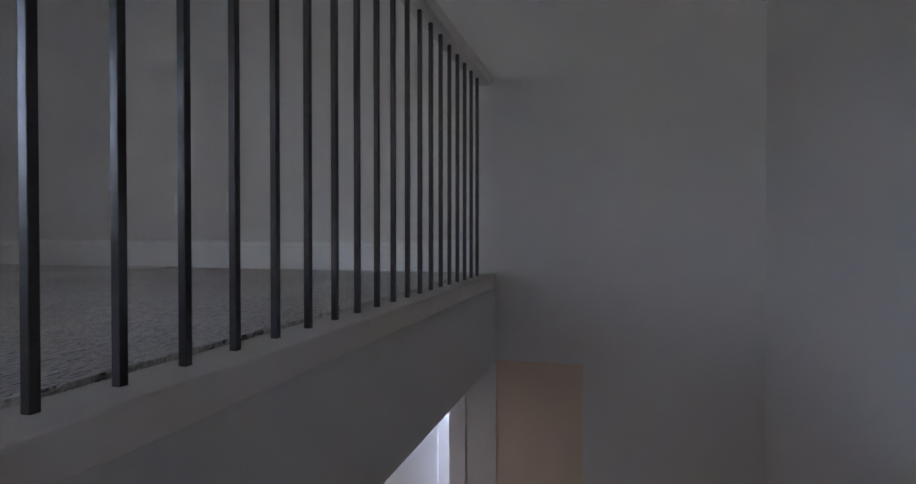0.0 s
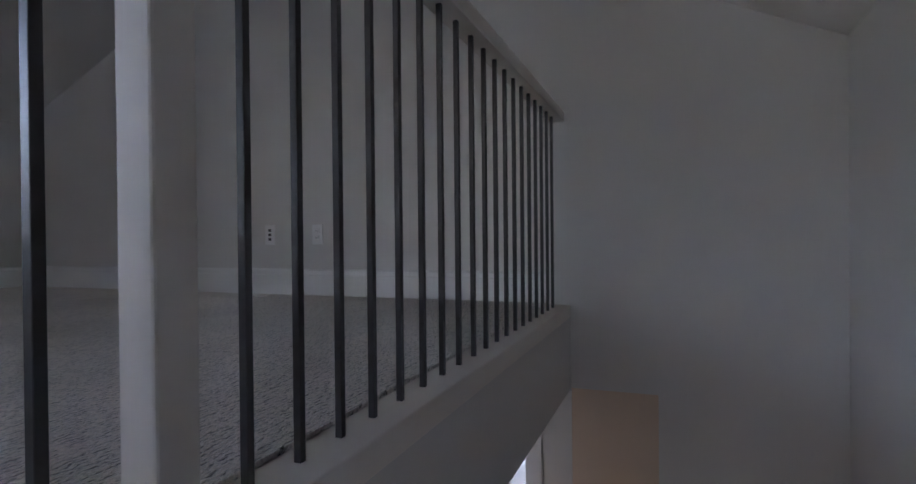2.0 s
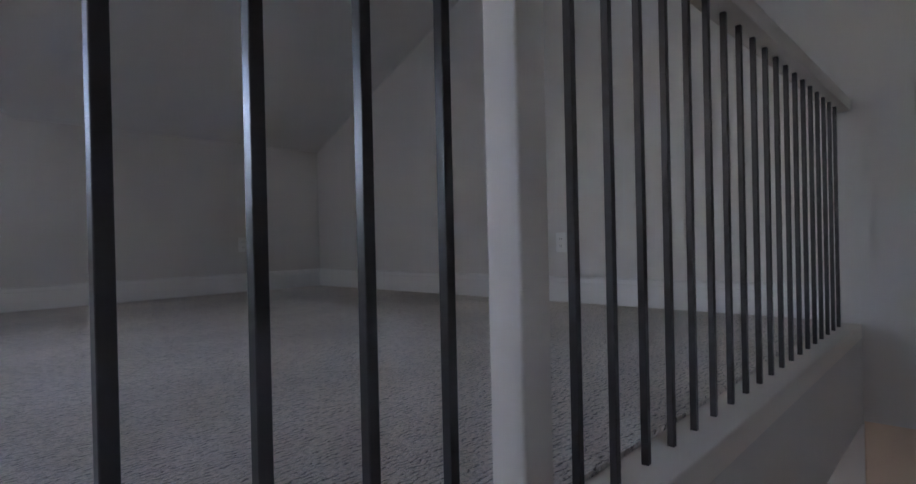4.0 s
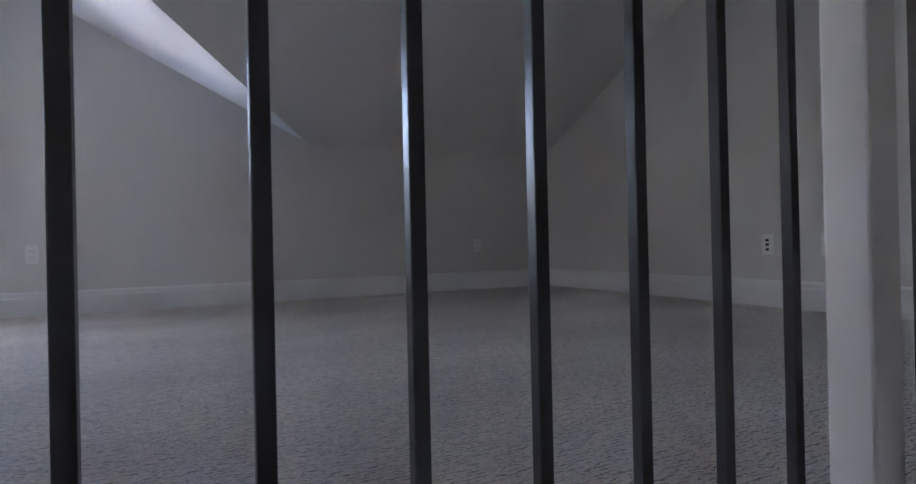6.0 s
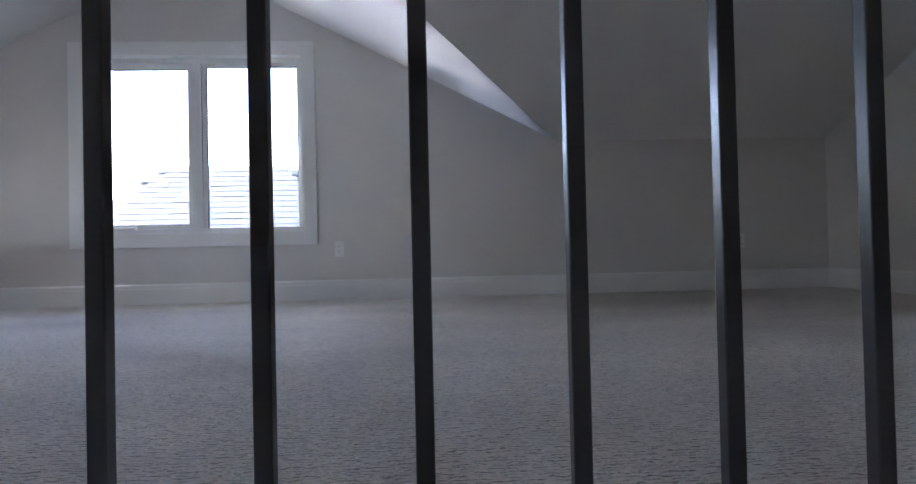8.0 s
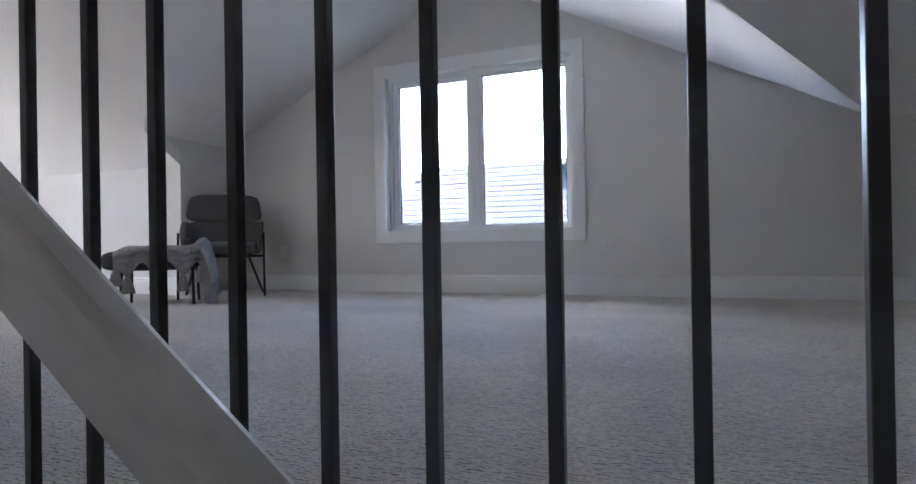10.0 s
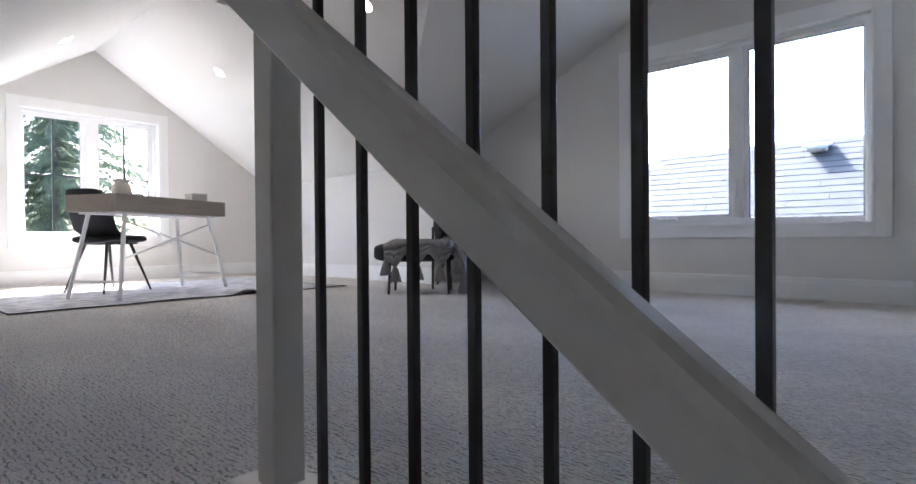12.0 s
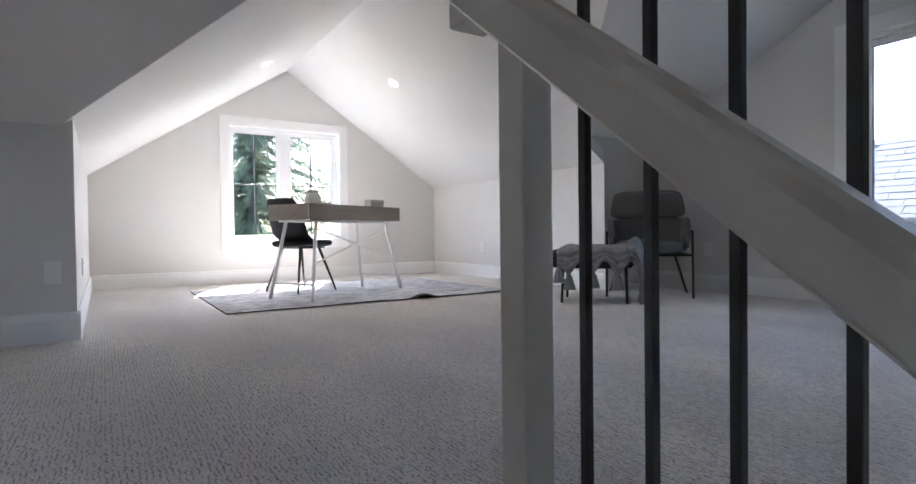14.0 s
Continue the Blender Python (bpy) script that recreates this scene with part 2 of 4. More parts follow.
MID = -2.78
TUNNELS = [
    ([sloped_x(1.179, WEST, 0.468), sloped_x(1.13, EAST, -0.45), flat(CAP)], span(WEST - .1, EAST + .1, MID, NORTH + .1)),
    ([sloped_y(1.763, -4.472, 0.486), sloped_y(1.179, 0.0, -0.505), flat(CAP)], span(WEST - .1, -1.321, RETURN, 0.6)),
    ([sloped_x(1.142, KNEE, SL_W), sloped_x(1.142, SIDE, -SL_E)], span(KNEE - .1, SIDE + .1, SOUTH - .1, MID)),
    ([sloped_y(1.105, SWITCH, 0.60), sloped_y(1.179, 0.0, -0.505), flat(CAP)], span(-1.321, EAST + .1, SWITCH - 0.02, 0.6)),
]


def ceiling():
    bm = bmesh.new()
    for i, (tops, sides) in enumerate(TUNNELS):
        for n, d in tops:
            big = []
            for x, y in ((-9, -14), (9, -14), (9, 9), (-9, 9)):
                big.append(Vector((x, y, (d - n.x * x - n.y * y) / n.z)))
            for n2, d2 in tops + sides:
                if n2 is n:
                    continue
                big = clip(big, n2, d2, True)
                if not big:
                    break
            pieces = [big] if big else []
            for j, (t2, s2) in enumerate(TUNNELS):
                if j == i:
                    continue
                kept = []
                for poly in pieces:
                    rest = poly
                    for n2, d2 in t2 + s2:
                        if not rest:
                            break
                        o = clip(rest, n2, d2, False)
                        if o:
                            kept.append(o)
                        rest = clip(rest, n2, d2, True)
                pieces = kept
            for poly in pieces:
                if sum(((poly[k] - poly[0]).cross(poly[k + 1] - poly[0]).length for k in range(1, len(poly) - 1))) < 1e-4:
                    continue
                lo = [bm.verts.new(p) for p in poly]
                hi = [bm.verts.new(p + Vector((0, 0, 0.12))) for p in poly]
                try:
                    bm.faces.new(lo)
                    bm.faces.new(hi[::-1])
                    for k in range(len(lo)):
                        q = (k + 1) % len(lo)
                        bm.faces.new((lo[k], hi[k], hi[q], lo[q]))
                except ValueError:
                    pass
    return part("ceiling", bm, CEIL)


tagged(ceiling(), "white painted sloping attic ceiling with dormer valleys", kind="structure")

# floors
CURB_IN, CURB_OUT = -0.047, 0.06
fb = bmesh.new()
add_box(fb, WEST, CURB_IN, SOUTH, NORTH, -0.39, 0.0)
add_box(fb, CURB_IN, EAST, SOUTH, -2.42, -0.39, 0.0)
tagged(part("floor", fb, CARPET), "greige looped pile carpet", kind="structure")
tagged(part("floor_lower", box(-3.0, EAST + T, -2.6, 4.2, FLOOR_LOW - 0.2, FLOOR_LOW), CARPET), "carpeted floor of the storey below", kind="structure")


# stairs down, closing walls and the storey below
def stairs():
    st = empty("staircase", label="straight carpeted stair leading down from the loft", category="staircase")
    for i in range(14):
        z1 = -0.19 * (i + 1) + 0.0
        y0 = -2.42 + 0.244 * i
        if z1 > FLOOR_LOW + 0.05:
            part("step", box(CURB_OUT + .003, EAST - .003, y0, y0 + 0.264, z1 - 0.19, z1, 0.012), CARPET, st)
    return st


stairs()
LEDGE = -0.41
wall("wall_stair_side", box(-0.06, 0.055, -2.6, 0.45, FLOOR_LOW, LEDGE - 0.004), "pale painted wall below the loft floor")
wall("wall_stair_back", box(-0.06, EAST, -2.75, -2.6, FLOOR_LOW, -0.37), "plain wall behind the stair")
wall("lower_ceiling", box(-3.0, 0.055, 0.45, NORTH, LEDGE - 0.006, -0.394), "white painted ceiling of the lower hall", CEIL)
wall_with_hole("wall_lower_hall_north", 1, NORTH, T, -3.0, 0.061, FLOOR_LOW, LEDGE - 0.014, (-0.95, -0.16, FLOOR_LOW, -0.62), "pale painted wall with a doorway in the lower hall")
wall("wall_lower_hall_west", box(-3.14, -3.0, 0.3, NORTH + T, FLOOR_LOW, LEDGE), "plain wall of the lower hall")
wall("wall_lower_hall_south", box(-3.0, -0.06, 0.3, 0.45, FLOOR_LOW, LEDGE), "plain wall of the lower hall")
# room behind the lower doorway
wall("lower_room_east", box(-0.115, 0.03, NORTH + T, 4.2, FLOOR_LOW, LEDGE), "pale blue-white painted bedroom wall")
wall("lower_room_north", box(-3.0, -0.115, 4.06, 4.2, FLOOR_LOW, LEDGE), "plain wall of the lower bedroom")
wall("lower_room_west", box(-3.14, -3.0, NORTH + T, 4.2, FLOOR_LOW, LEDGE), "plain wall of the lower bedroom")
wall("lower_room_ceiling", box(-3.0, 0.0, NORTH + T, 4.2, LEDGE, -0.25), "white painted ceiling of the lower bedroom", CEIL)
# recess low in the stairwell wall; its tan colour stands in for warm hall light
wall("wall_warm_lit_recess", box(0.061, 0.455, NORTH + 0.006, NORTH + T, FLOOR_LOW, -0.408), "recessed wall panel in the stairwell, warm hall light put into its tan colour", WARMLITWALL)

# door casing and open door of the lower hall
casing = tagged(part("door_casing", box(-0.165, -0.085, NORTH - 0.016, NORTH + T + .003, FLOOR_LOW, -0.56, 0.004), TRIM), "white painted door casing", kind="structure")
part("head", box(-1.03, -0.166, NORTH - 0.016, NORTH + T + .003, -0.62, -0.56, 0.004), TRIM, casing)
part("jamb", box(-1.03, -0.945, NORTH - 0.016, NORTH + T + .003, FLOOR_LOW, -0.621, 0.004), TRIM, casing)
door = empty("door_1", pose(-0.93, NORTH + T + 0.02, FLOOR_LOW + 0.01, 0, 0, 14), label="white panelled interior door standing ajar", kind="structure")
part("leaf", box(0, 0.75, -0.017, 0.017, 0, 2.02, 0.003), TRIM, door)
for za, zb in ((0.2, 0.95), (1.05, 1.85)):
    part("panel", box(0.12, 0.63, -0.023, 0.023, za, zb, 0.006), TRIM, door)
part("latch", box(0.749, 0.753, -0.011, 0.011, 1.62, 1.69, 0.001), DARKSLOT, door, "dark metal latch plate")


# ---- baseboards ----
def baseboard(x0, y0, x1, y1, nx, ny, z=0.0):
    """A moulded board from one point to the other; (nx, ny) points into the room."""
    a, b = Vector((x0, y0, 0)), Vector((x1, y1, 0))
    n = Vector((nx, ny, 0))
    prof = [(0, 0), (0.016, 0), (0.016, 0.112), (0.0135, 0.117), (0.0135, 0.138), (0.006, 0.150), (0, 0.150)]
    bm = bmesh.new()
    la = [bm.verts.new(a + n * p + Vector((0, 0, q + z))) for p, q in prof]
    lb = [bm.verts.new(b + n * p + Vector((0, 0, q + z))) for p, q in prof]
    bm.faces.new(la)
    bm.faces.new(lb[::-1])
    for i in range(len(prof)):
        j = (i + 1) % len(prof)
        bm.faces.new((la[i], lb[i], lb[j], la[j]))
    return tagged(part("baseboard", bm, TRIM), "white painted moulded baseboard", kind="structure")


baseboard(WEST, RETURN, WEST, NORTH, 1, 0)
baseboard(WEST + .016, NORTH, CURB_IN - .01, NORTH, 0, -1)
baseboard(WEST + .016, RETURN, KNEE + .016, RETURN, 0, 1)
baseboard(KNEE, SOUTH, KNEE, RETURN, 1, 0)
baseboard(KNEE + .016, SOUTH, SIDE - .016, SOUTH, 0, 1)
baseboard(SIDE, SOUTH, SIDE, SWITCH, -1, 0)
baseboard(SIDE - .016, SWITCH, EAST, SWITCH, 0, 1)
baseboard(EAST, SWITCH + .016, EAST, -2.45, -1, 0)
baseboard(-0.115, NORTH + T, -0.115, 4.06, -1, 0, FLOOR_LOW)


# ---- windows ----
def window(name, axis, at, out, u0, u1, z0, z1, panes, label, sash, mullion, muntins):
    """Built flat in (u, depth, z): depth 0 is the inner wall face and grows outwards."""
    def mk(nm, a, b, d0, d1, c, d, mat, parent, bevel=0.003, lab=""):
        lo, hi = sorted((at + out * d0, at + out * d1))
        bm = box(lo, hi, a, b, c, d, bevel) if axis == 0 else box(a, b, lo, hi, c, d, bevel)
        return part(nm, bm, mat, parent, lab)
    w = empty(name, label=label, kind="structure")
    tw = 0.092
    mk("casing", u0 - tw, u0, -0.018, 0.0, z0 - tw, z1 + tw, TRIM, w)
    mk("casing", u1, u1 + tw, -0.018, 0.0, z0 - tw, z1 + tw, TRIM, w)
    mk("casing", u0, u1, -0.018, 0.0, z1, z1 + tw, TRIM, w)
    mk("casing", u0, u1, -0.018, 0.0, z0 - tw, z0, TRIM, w)
    jd = 0.10
    mk("jamb", u0 - .004, u0 + .014, -0.016, jd, z0, z1, TRIM, w, 0.002)
    mk("jamb", u1 - .014, u1 + .004, -0.016, jd, z0, z1, TRIM, w, 0.002)
    mk("jamb", u0 + .014, u1 - .014, -0.016, jd, z1 - .014, z1 + .004, TRIM, w, 0.002)
    mk("sill", u0 + .014, u1 - .014, -0.022, jd, z0 - .004, z0 + .014, TRIM, w, 0.002)
    a, b, c, d = u0 + .014, u1 - .014, z0 + .014, z1 - .014
    fr = 0.035
    mk("window_frame", a, a + fr, 0.055, 0.135, c, d, VINYL, w)
    mk("window_frame", b - fr, b, 0.055, 0.135, c, d, VINYL, w)
    mk("window_frame", a + fr, b - fr, 0.055, 0.135, d - fr, d, VINYL, w)
    mk("window_frame", a + fr, b - fr, 0.055, 0.135, c, c + fr, VINYL, w)
    mk("mullion", mullion[0], mullion[1], 0.055, 0.135, c + fr, d - fr, VINYL, w)
    for (p0, p1, q0, q1), (s0, s1, t0, t1) in zip(panes, sash):
        # sash rails fill from the frame to the glass
        for e in ((s0, p0, t0, t1), (p1, s1, t0, t1), (p0, p1, t0, q0), (p0, p1, q1, t1)):
            if e[1] - e[0] > .004 and e[3] - e[2] > .004:
                mk("sash", e[0], e[1], 0.07, 0.12, e[2], e[3], VINYL, w, 0.002)
        g = 0.006
        for e in ((p0, p0 + g, q0, q1), (p1 - g, p1, q0, q1), (p0 + g, p1 - g, q0, q0 + g), (p0 + g, p1 - g, q1 - g, q1)):
            mk("gasket", *e[:2], 0.082, 0.098, *e[2:], DARKSLOT, w, 0.0)
        gl = mk("pane", p0 + .002, p1 - .002, 0.088, 0.094, q0 + .002, q1 - .002, GLASS, w, 0.0)
        gl.visible_shadow = False
        if muntins:
            um, zm = (p0 + p1) / 2, q0 + (q1 - q0) * 0.5
            mk("muntin", um - .009, um + .009, 0.080, 0.100, q0 + g, q1 - g, BLACKMETAL, w, 0.002, "black grille bar")
            mk("muntin", p0 + g, um - .009, 0.080, 0.100, zm - .009, zm + .009, BLACKMETAL, w, 0.002, "black grille bar")
            mk("muntin", um + .009, p1 - g, 0.080, 0.100, zm - .009, zm + .009, BLACKMETAL, w, 0.002, "black grille bar")
    return w, mk


win, mk = window("window_1", 0, WEST, -1, *DW, [(-3.455, -2.818, 0.59, 1.782), (-2.684, -1.994, 0.556, 1.796)], "white vinyl casement window with a square-edged white surround",
                 [(-3.51, -2.79, 0.562, 1.819), (-2.71, -1.983, 0.562, 1.819)], (-2.79, -2.71), False)
crank = mk("crank_handle", -3.36, -3.2, 0.03, 0.06, 0.556, 0.578, VINYL, win, 0.006, "folding crank handle")
part("latch", box(WEST - .068, WEST - .05, -2.775, -2.755, 0.72, 0.85, 0.004), VINYL, win)
win2, mk2 = window("window_2", 1, SOUTH, -1, *GW, [(-1.855, -1.366, 0.531, 1.692), (-1.195, -0.719, 0.531, 1.692)], "white vinyl window with black grille bars and white surround",
                   [(-1.903, -1.32, 0.513, 1.725), (-1.24, -0.707, 0.513, 1.725)], (-1.32, -1.24), True)


# ---- balustrade ----
BW, PW = 0.0127, 0.058
RAIL_Z = 0.875
CURB_TOP = -0.008
bal = empty("balustrade", label="white balustrade with square black iron balusters around the stairwell", category="balustrade")
part("curb", box(CURB_IN, CURB_OUT, -2.44, NORTH, -0.067, CURB_TOP, 0.004), RAILWOOD, bal, "white painted curb cap")
part("fascia", box(-0.043, CURB_OUT - .002, -2.43, NORTH - .001, LEDGE, -0.0665), WALL, bal, "painted drywall face below the curb")


part("curb_end", box(CURB_IN - .004, CURB_OUT + .002, -2.447, -2.19, -0.064, 0.027, 0.004), RAILWOOD, bal, "raised white end of the curb under the newel post")


def baluster_mesh():
    bm = bmesh.new()
    add_box(bm, -BW / 2, BW / 2, -BW / 2, BW / 2, CURB_TOP, RAIL_Z, 0.0012)
    return bm


first = part("baluster", baluster_mesh(), IRON, bal, "square black iron baluster")
ys = [(19 - k) * 0.1113 + (0.003 * max(0, k - 17) - (0.0035 if 11 < k < 17 else 0)) for k in range(1, 20)] + [-0.2544 - k * 0.105 + (max(-0.0055, 0.006 - 0.0013 * k) if k < 15 else 0) for k in range(20)]
first.location.y = ys[0]
for y in ys[1:]:
    o = first.copy()
    scene.collection.objects.link(o)
    o.location.y = y
for y, west in ((-0.126, 0.0225), (-2.372, PW / 2)):
    part("newel_post", box(-west, PW / 2, y - PW / 2, y + PW / 2, CURB_TOP, RAIL_Z, 0.004), RAILWOOD, bal, "square white newel post")


def top_rail():
    pr = [(-0.034, 0), (0.034, 0), (0.036, 0.004), (0.036, 0.040), (0.030, 0.055), (0.018, 0.060), (-0.018, 0.060), (-0.030, 0.055), (-0.036, 0.040), (-0.036, 0.004)]
    return prism([(x, RAIL_Z + z) for x, z in pr], 1, -2.525, NORTH)


part("top_rail", top_rail(), RAILWOOD, bal, "white painted level handrail")


def stair_rail():
    """The sloping handrail beside the balusters, with eased edges."""
    slope = 0.778
    w0, w1, h = 0.088, 0.1465, 0.08
    prof = [(w0, 0.006), (w0 + .006, 0), (w1 - .006, 0), (w1, 0.006), (w1, h - .022), (w1 - .007, h - .008), (w1 - .018, h), (w0 + .018, h), (w0 + .007, h - .008), (w0, h - .022)]
    bm = bmesh.new()
    y0, y1 = -2.66, 0.55
    rings = []
    for y in (y0, y1):
        z = 0.797 - slope * (y + 2.302)
        rings.append([bm.verts.new((px, y, z + pz)) for px, pz in prof])
    bm.faces.new(rings[0])
    bm.faces.new(rings[1][::-1])
    for i in range(len(prof)):
        j = (i + 1) % len(prof)
        bm.faces.new((rings[0][i], rings[1][i], rings[1][j], rings[0][j]))
    return bm


hr = empty("stair_handrail", label="white painted sloping stair handrail fixed beside the balusters", category="handrail")
part("rail", stair_rail(), RAILWOOD, hr)
for y in (-2.372,):
    part("bracket", box(PW / 2 - .002, 0.095, y - .012, y + .012, 0.85, 0.874, 0.003), RAILWOOD, hr)
part("bracket", box(CURB_OUT - .006, 0.095, -1.0, -0.976, -0.21, -0.186, 0.003), RAILWOOD, hr)


# ---- wall plates and floor registers ----
def plate(name, m, label, kind_of):
    """A cover plate, built facing +y at the origin, its middle at the height of m."""
    p = empty(name, m, label=label, category="wall plate")
    part("cover", box(-0.035, 0.035, 0, 0.006, -0.0575, 0.0575, 0.002), PLATE, p)
    if kind_of == "outlet":
        for z in (0.02, -0.02):
            s = part("socket", box(-0.0165, 0.0165, 0.005, 0.0085, z - .0145, z + .0145, 0.003), PLATE, p)
            for x in (-0.0065, 0.0065):
                part("slot", box(x - .0012, x + .0012, 0.0084, 0.0092, z - .004, z + .006), DARKSLOT, s, "dark slot")
    elif kind_of == "data":
        for z in (0.026, 0.0, -0.026):
            part("port", box(-0.009, 0.009, 0.005, 0.0085, z - .008, z + .008), DARKSLOT, p, "dark blue data port")
    elif kind_of == "rocker":
        part("rocker", box(-0.017, 0.017, 0.005, 0.009, -0.034, 0.034, 0.002), PLATE, p)
    else:
        for z in (0.045, -0.045):
            part("screw", rod((0, 0.005, z), (0, 0.0068, z), 0.003), GRILLE, p)
    return p


plate("data_plate", pose(-1.705, NORTH, 0.348, 0, 0, 180), "white wall plate with three dark data ports", "data")
plate("outlet", pose(-1.373, NORTH, 0.348, 0, 0, 180), "white double electrical outlet above the baseboard", "outlet")
plate("outlet", pose(WEST, 1.43, 0.375, 0, 0, -90), "white double electrical outlet above the baseboard", "outlet")
plate("outlet", pose(WEST, -1.682, 0.381, 0, 0, -90), "white double electrical outlet beside the dormer window", "outlet")
plate("outlet", pose(WEST, -4.65, 0.36, 0, 0, -90), "white double electrical outlet behind the armchair", "outlet")
plate("outlet", pose(KNEE, -7.186, 0.362, 0, 0, -90), "white double electrical outlet on the low knee wall", "outlet")
plate("blank_plate", pose(0.756, SWITCH, 0.355, 0, 0, 0), "white blank wall plate with two screws", "blank")
plate("switch_plate", pose(-0.115, 2.75, -1.42, 0, 0, 90), "white switch plate on the lower bedroom wall", "rocker")
plate("outlet", pose(SIDE, -6.14, 0.34, 0, 0, 90), "white double electrical outlet on the side wall", "outlet")


def register(m, label):
    r = empty("floor_register", m, label=label, category="floor register")
    f = bmesh.new()
    for e in ((-0.16, 0.16, -0.055, -0.038), (-0.16, 0.16, 0.038, 0.055), (-0.16, -0.143, -0.038, 0.038), (0.143, 0.16, -0.038, 0.038)):
        add_box(f, *e, 0, 0.008, 0.001)
    part("frame", f, GRILLE, r)
    part("backing", box(-0.143, 0.143, -0.038, 0.038, 0, 0.002), DARKSLOT, r, "dark duct opening")
    for i in range(24):
        x = -0.138 + i * 0.012
        part("slat", box(x - .0035, x + .0035, -0.038, 0.038, 0.002, 0.007), GRILLE, r)


register(pose(-1.80, 1.985, 0.001), "cream metal floor register in the carpet")
register(pose(-3.80, -2.345, 0.001, 0, 0, 90), "cream metal floor register below the dormer window")


# ---- recessed ceiling lights ----
def downlight(x, y, z, slope_to):
    """slope_to: rise of the ceiling per metre of x."""
    m = pose(x, y, z) @ pose(0, 0, 0, 0, -math.degrees(math.atan(slope_to)), 0)
    d = empty("downlight", m, label="round white recessed downlight, switched on, in the sloping ceiling", category="ceiling light", group="recessed downlights")
    bm = bmesh.new()
    bmesh.ops.create_cone(bm, cap_ends=True, segments=32, radius1=0.058, radius2=0.062, depth=0.008, matrix=Matrix.Translation((0, 0, -0.004)))
    part("trim_ring", bm, TRIM, d, "white trim ring")
    bm = bmesh.new()
    bmesh.ops.create_cone(bm, cap_ends=True, segments=32, radius1=0.045, radius2=0.045, depth=0.004, matrix=Matrix.Translation((0, 0, -0.0105)))
    part("lens", bm, LAMP, d, "glowing warm lens")
    li = new("downlight_beam", bpy.data.lights.new("downlight_beam", "AREA"))
    li.data.shape, li.data.size, li.data.energy, li.data.color = "DISK", 0.08, 0.2, (1.0, 0.84, 0.66)
    li.matrix_world = m @ Matrix.Translation((0, 0, -0.016))
    return d


for x, y in ((-1.94, -6.775), (-1.935, -4.55), (-0.717, -6.825)):
    if x < -1.321:
        downlight(x, y, 1.142 + SL_W * (x - KNEE) - 0.002, SL_W)
    else:
        downlight(x, y, 1.142 + SL_E * (SIDE - x) - 0.002, -SL_E)


# ---- soft shapes ----
def superbox(sx, sy, sz, e=0.28, n=14, bend=None):
    """A pillow-like rounded box about the origin; bend moves each point."""
    bm = bmesh.new()
    bmesh.ops.create_cube(bm, size=2)
    bmesh.ops.subdivide_edges(bm, edges=bm.edges, cuts=n, use_grid_fill=True)
    p = 1.0 / e
    for v in bm.verts:
        c = v.co
        k = (abs(c.x) ** p + abs(c.y) ** p + abs(c.z) ** p) ** (1 / p)
        c = c / k
        q = Vector((c.x * sx / 2, c.y * sy / 2, c.z * sz / 2))
        v.co = bend(q) if bend else q
    return bm


# ---- rug ----
def rug_material():
    m = material("faded_grey_rug", (0.52, 0.52, 0.54), 0.95, spread=0.10, scale=5, fine=300, bump=0.3)
    n, l = m.node_tree.nodes, m.node_tree.links
    tc = [k for k in n if k.bl_idname == "ShaderNodeTexCoord"][0]
    w = n.new("ShaderNodeTexNoise")
    w.inputs["Scale"].default_value, w.inputs["Detail"].default_value, w.inputs["Distortion"].default_value = 7, 6, 1.2
    mp = n.new("ShaderNodeMapping")
    mp.inputs["Scale"].default_value = (1.0, 2.4, 1)
    l.new(tc.outputs["Object"], mp.inputs["Vector"])
    l.new(mp.outputs[0], w.inputs["Vector"])
    r = n.new("ShaderNodeValToRGB")
    r.color_ramp.elements[0].position, r.color_ramp.elements[0].color = 0.40, (0.30, 0.31, 0.34, 1)
    r.color_ramp.elements[1].position, r.color_ramp.elements[1].color = 0.58, (0.60, 0.60, 0.62, 1)
    l.new(w.outputs["Fac"], r.inputs["Fac"])
    vm = [k for k in n if k.bl_idname == "ShaderNodeVectorMath"][0]
    l.new(r.outputs["Color"], vm.inputs[0])
    return m


RUG = rug_material()
RUGEDGE = material("dark_rug_binding", (0.05, 0.05, 0.055), 0.9, bump=0.2)
RX0, RX1, RY0, RY1 = -2.58, -0.155, -7.55, -5.70


def rug_height(x, y):
    fold = 0.032 * math.exp(-((x + 1.66) / 0.075) ** 2) * max(0, 1 - (RY1 - y) / 0.5)
    wave = 0.004 * (1 + math.sin(x * 7.0) * math.sin(x * 2.3 + 1)) * max(0, 1 - (RY1 - y) / 0.3)
    return 0.002 + fold + wave


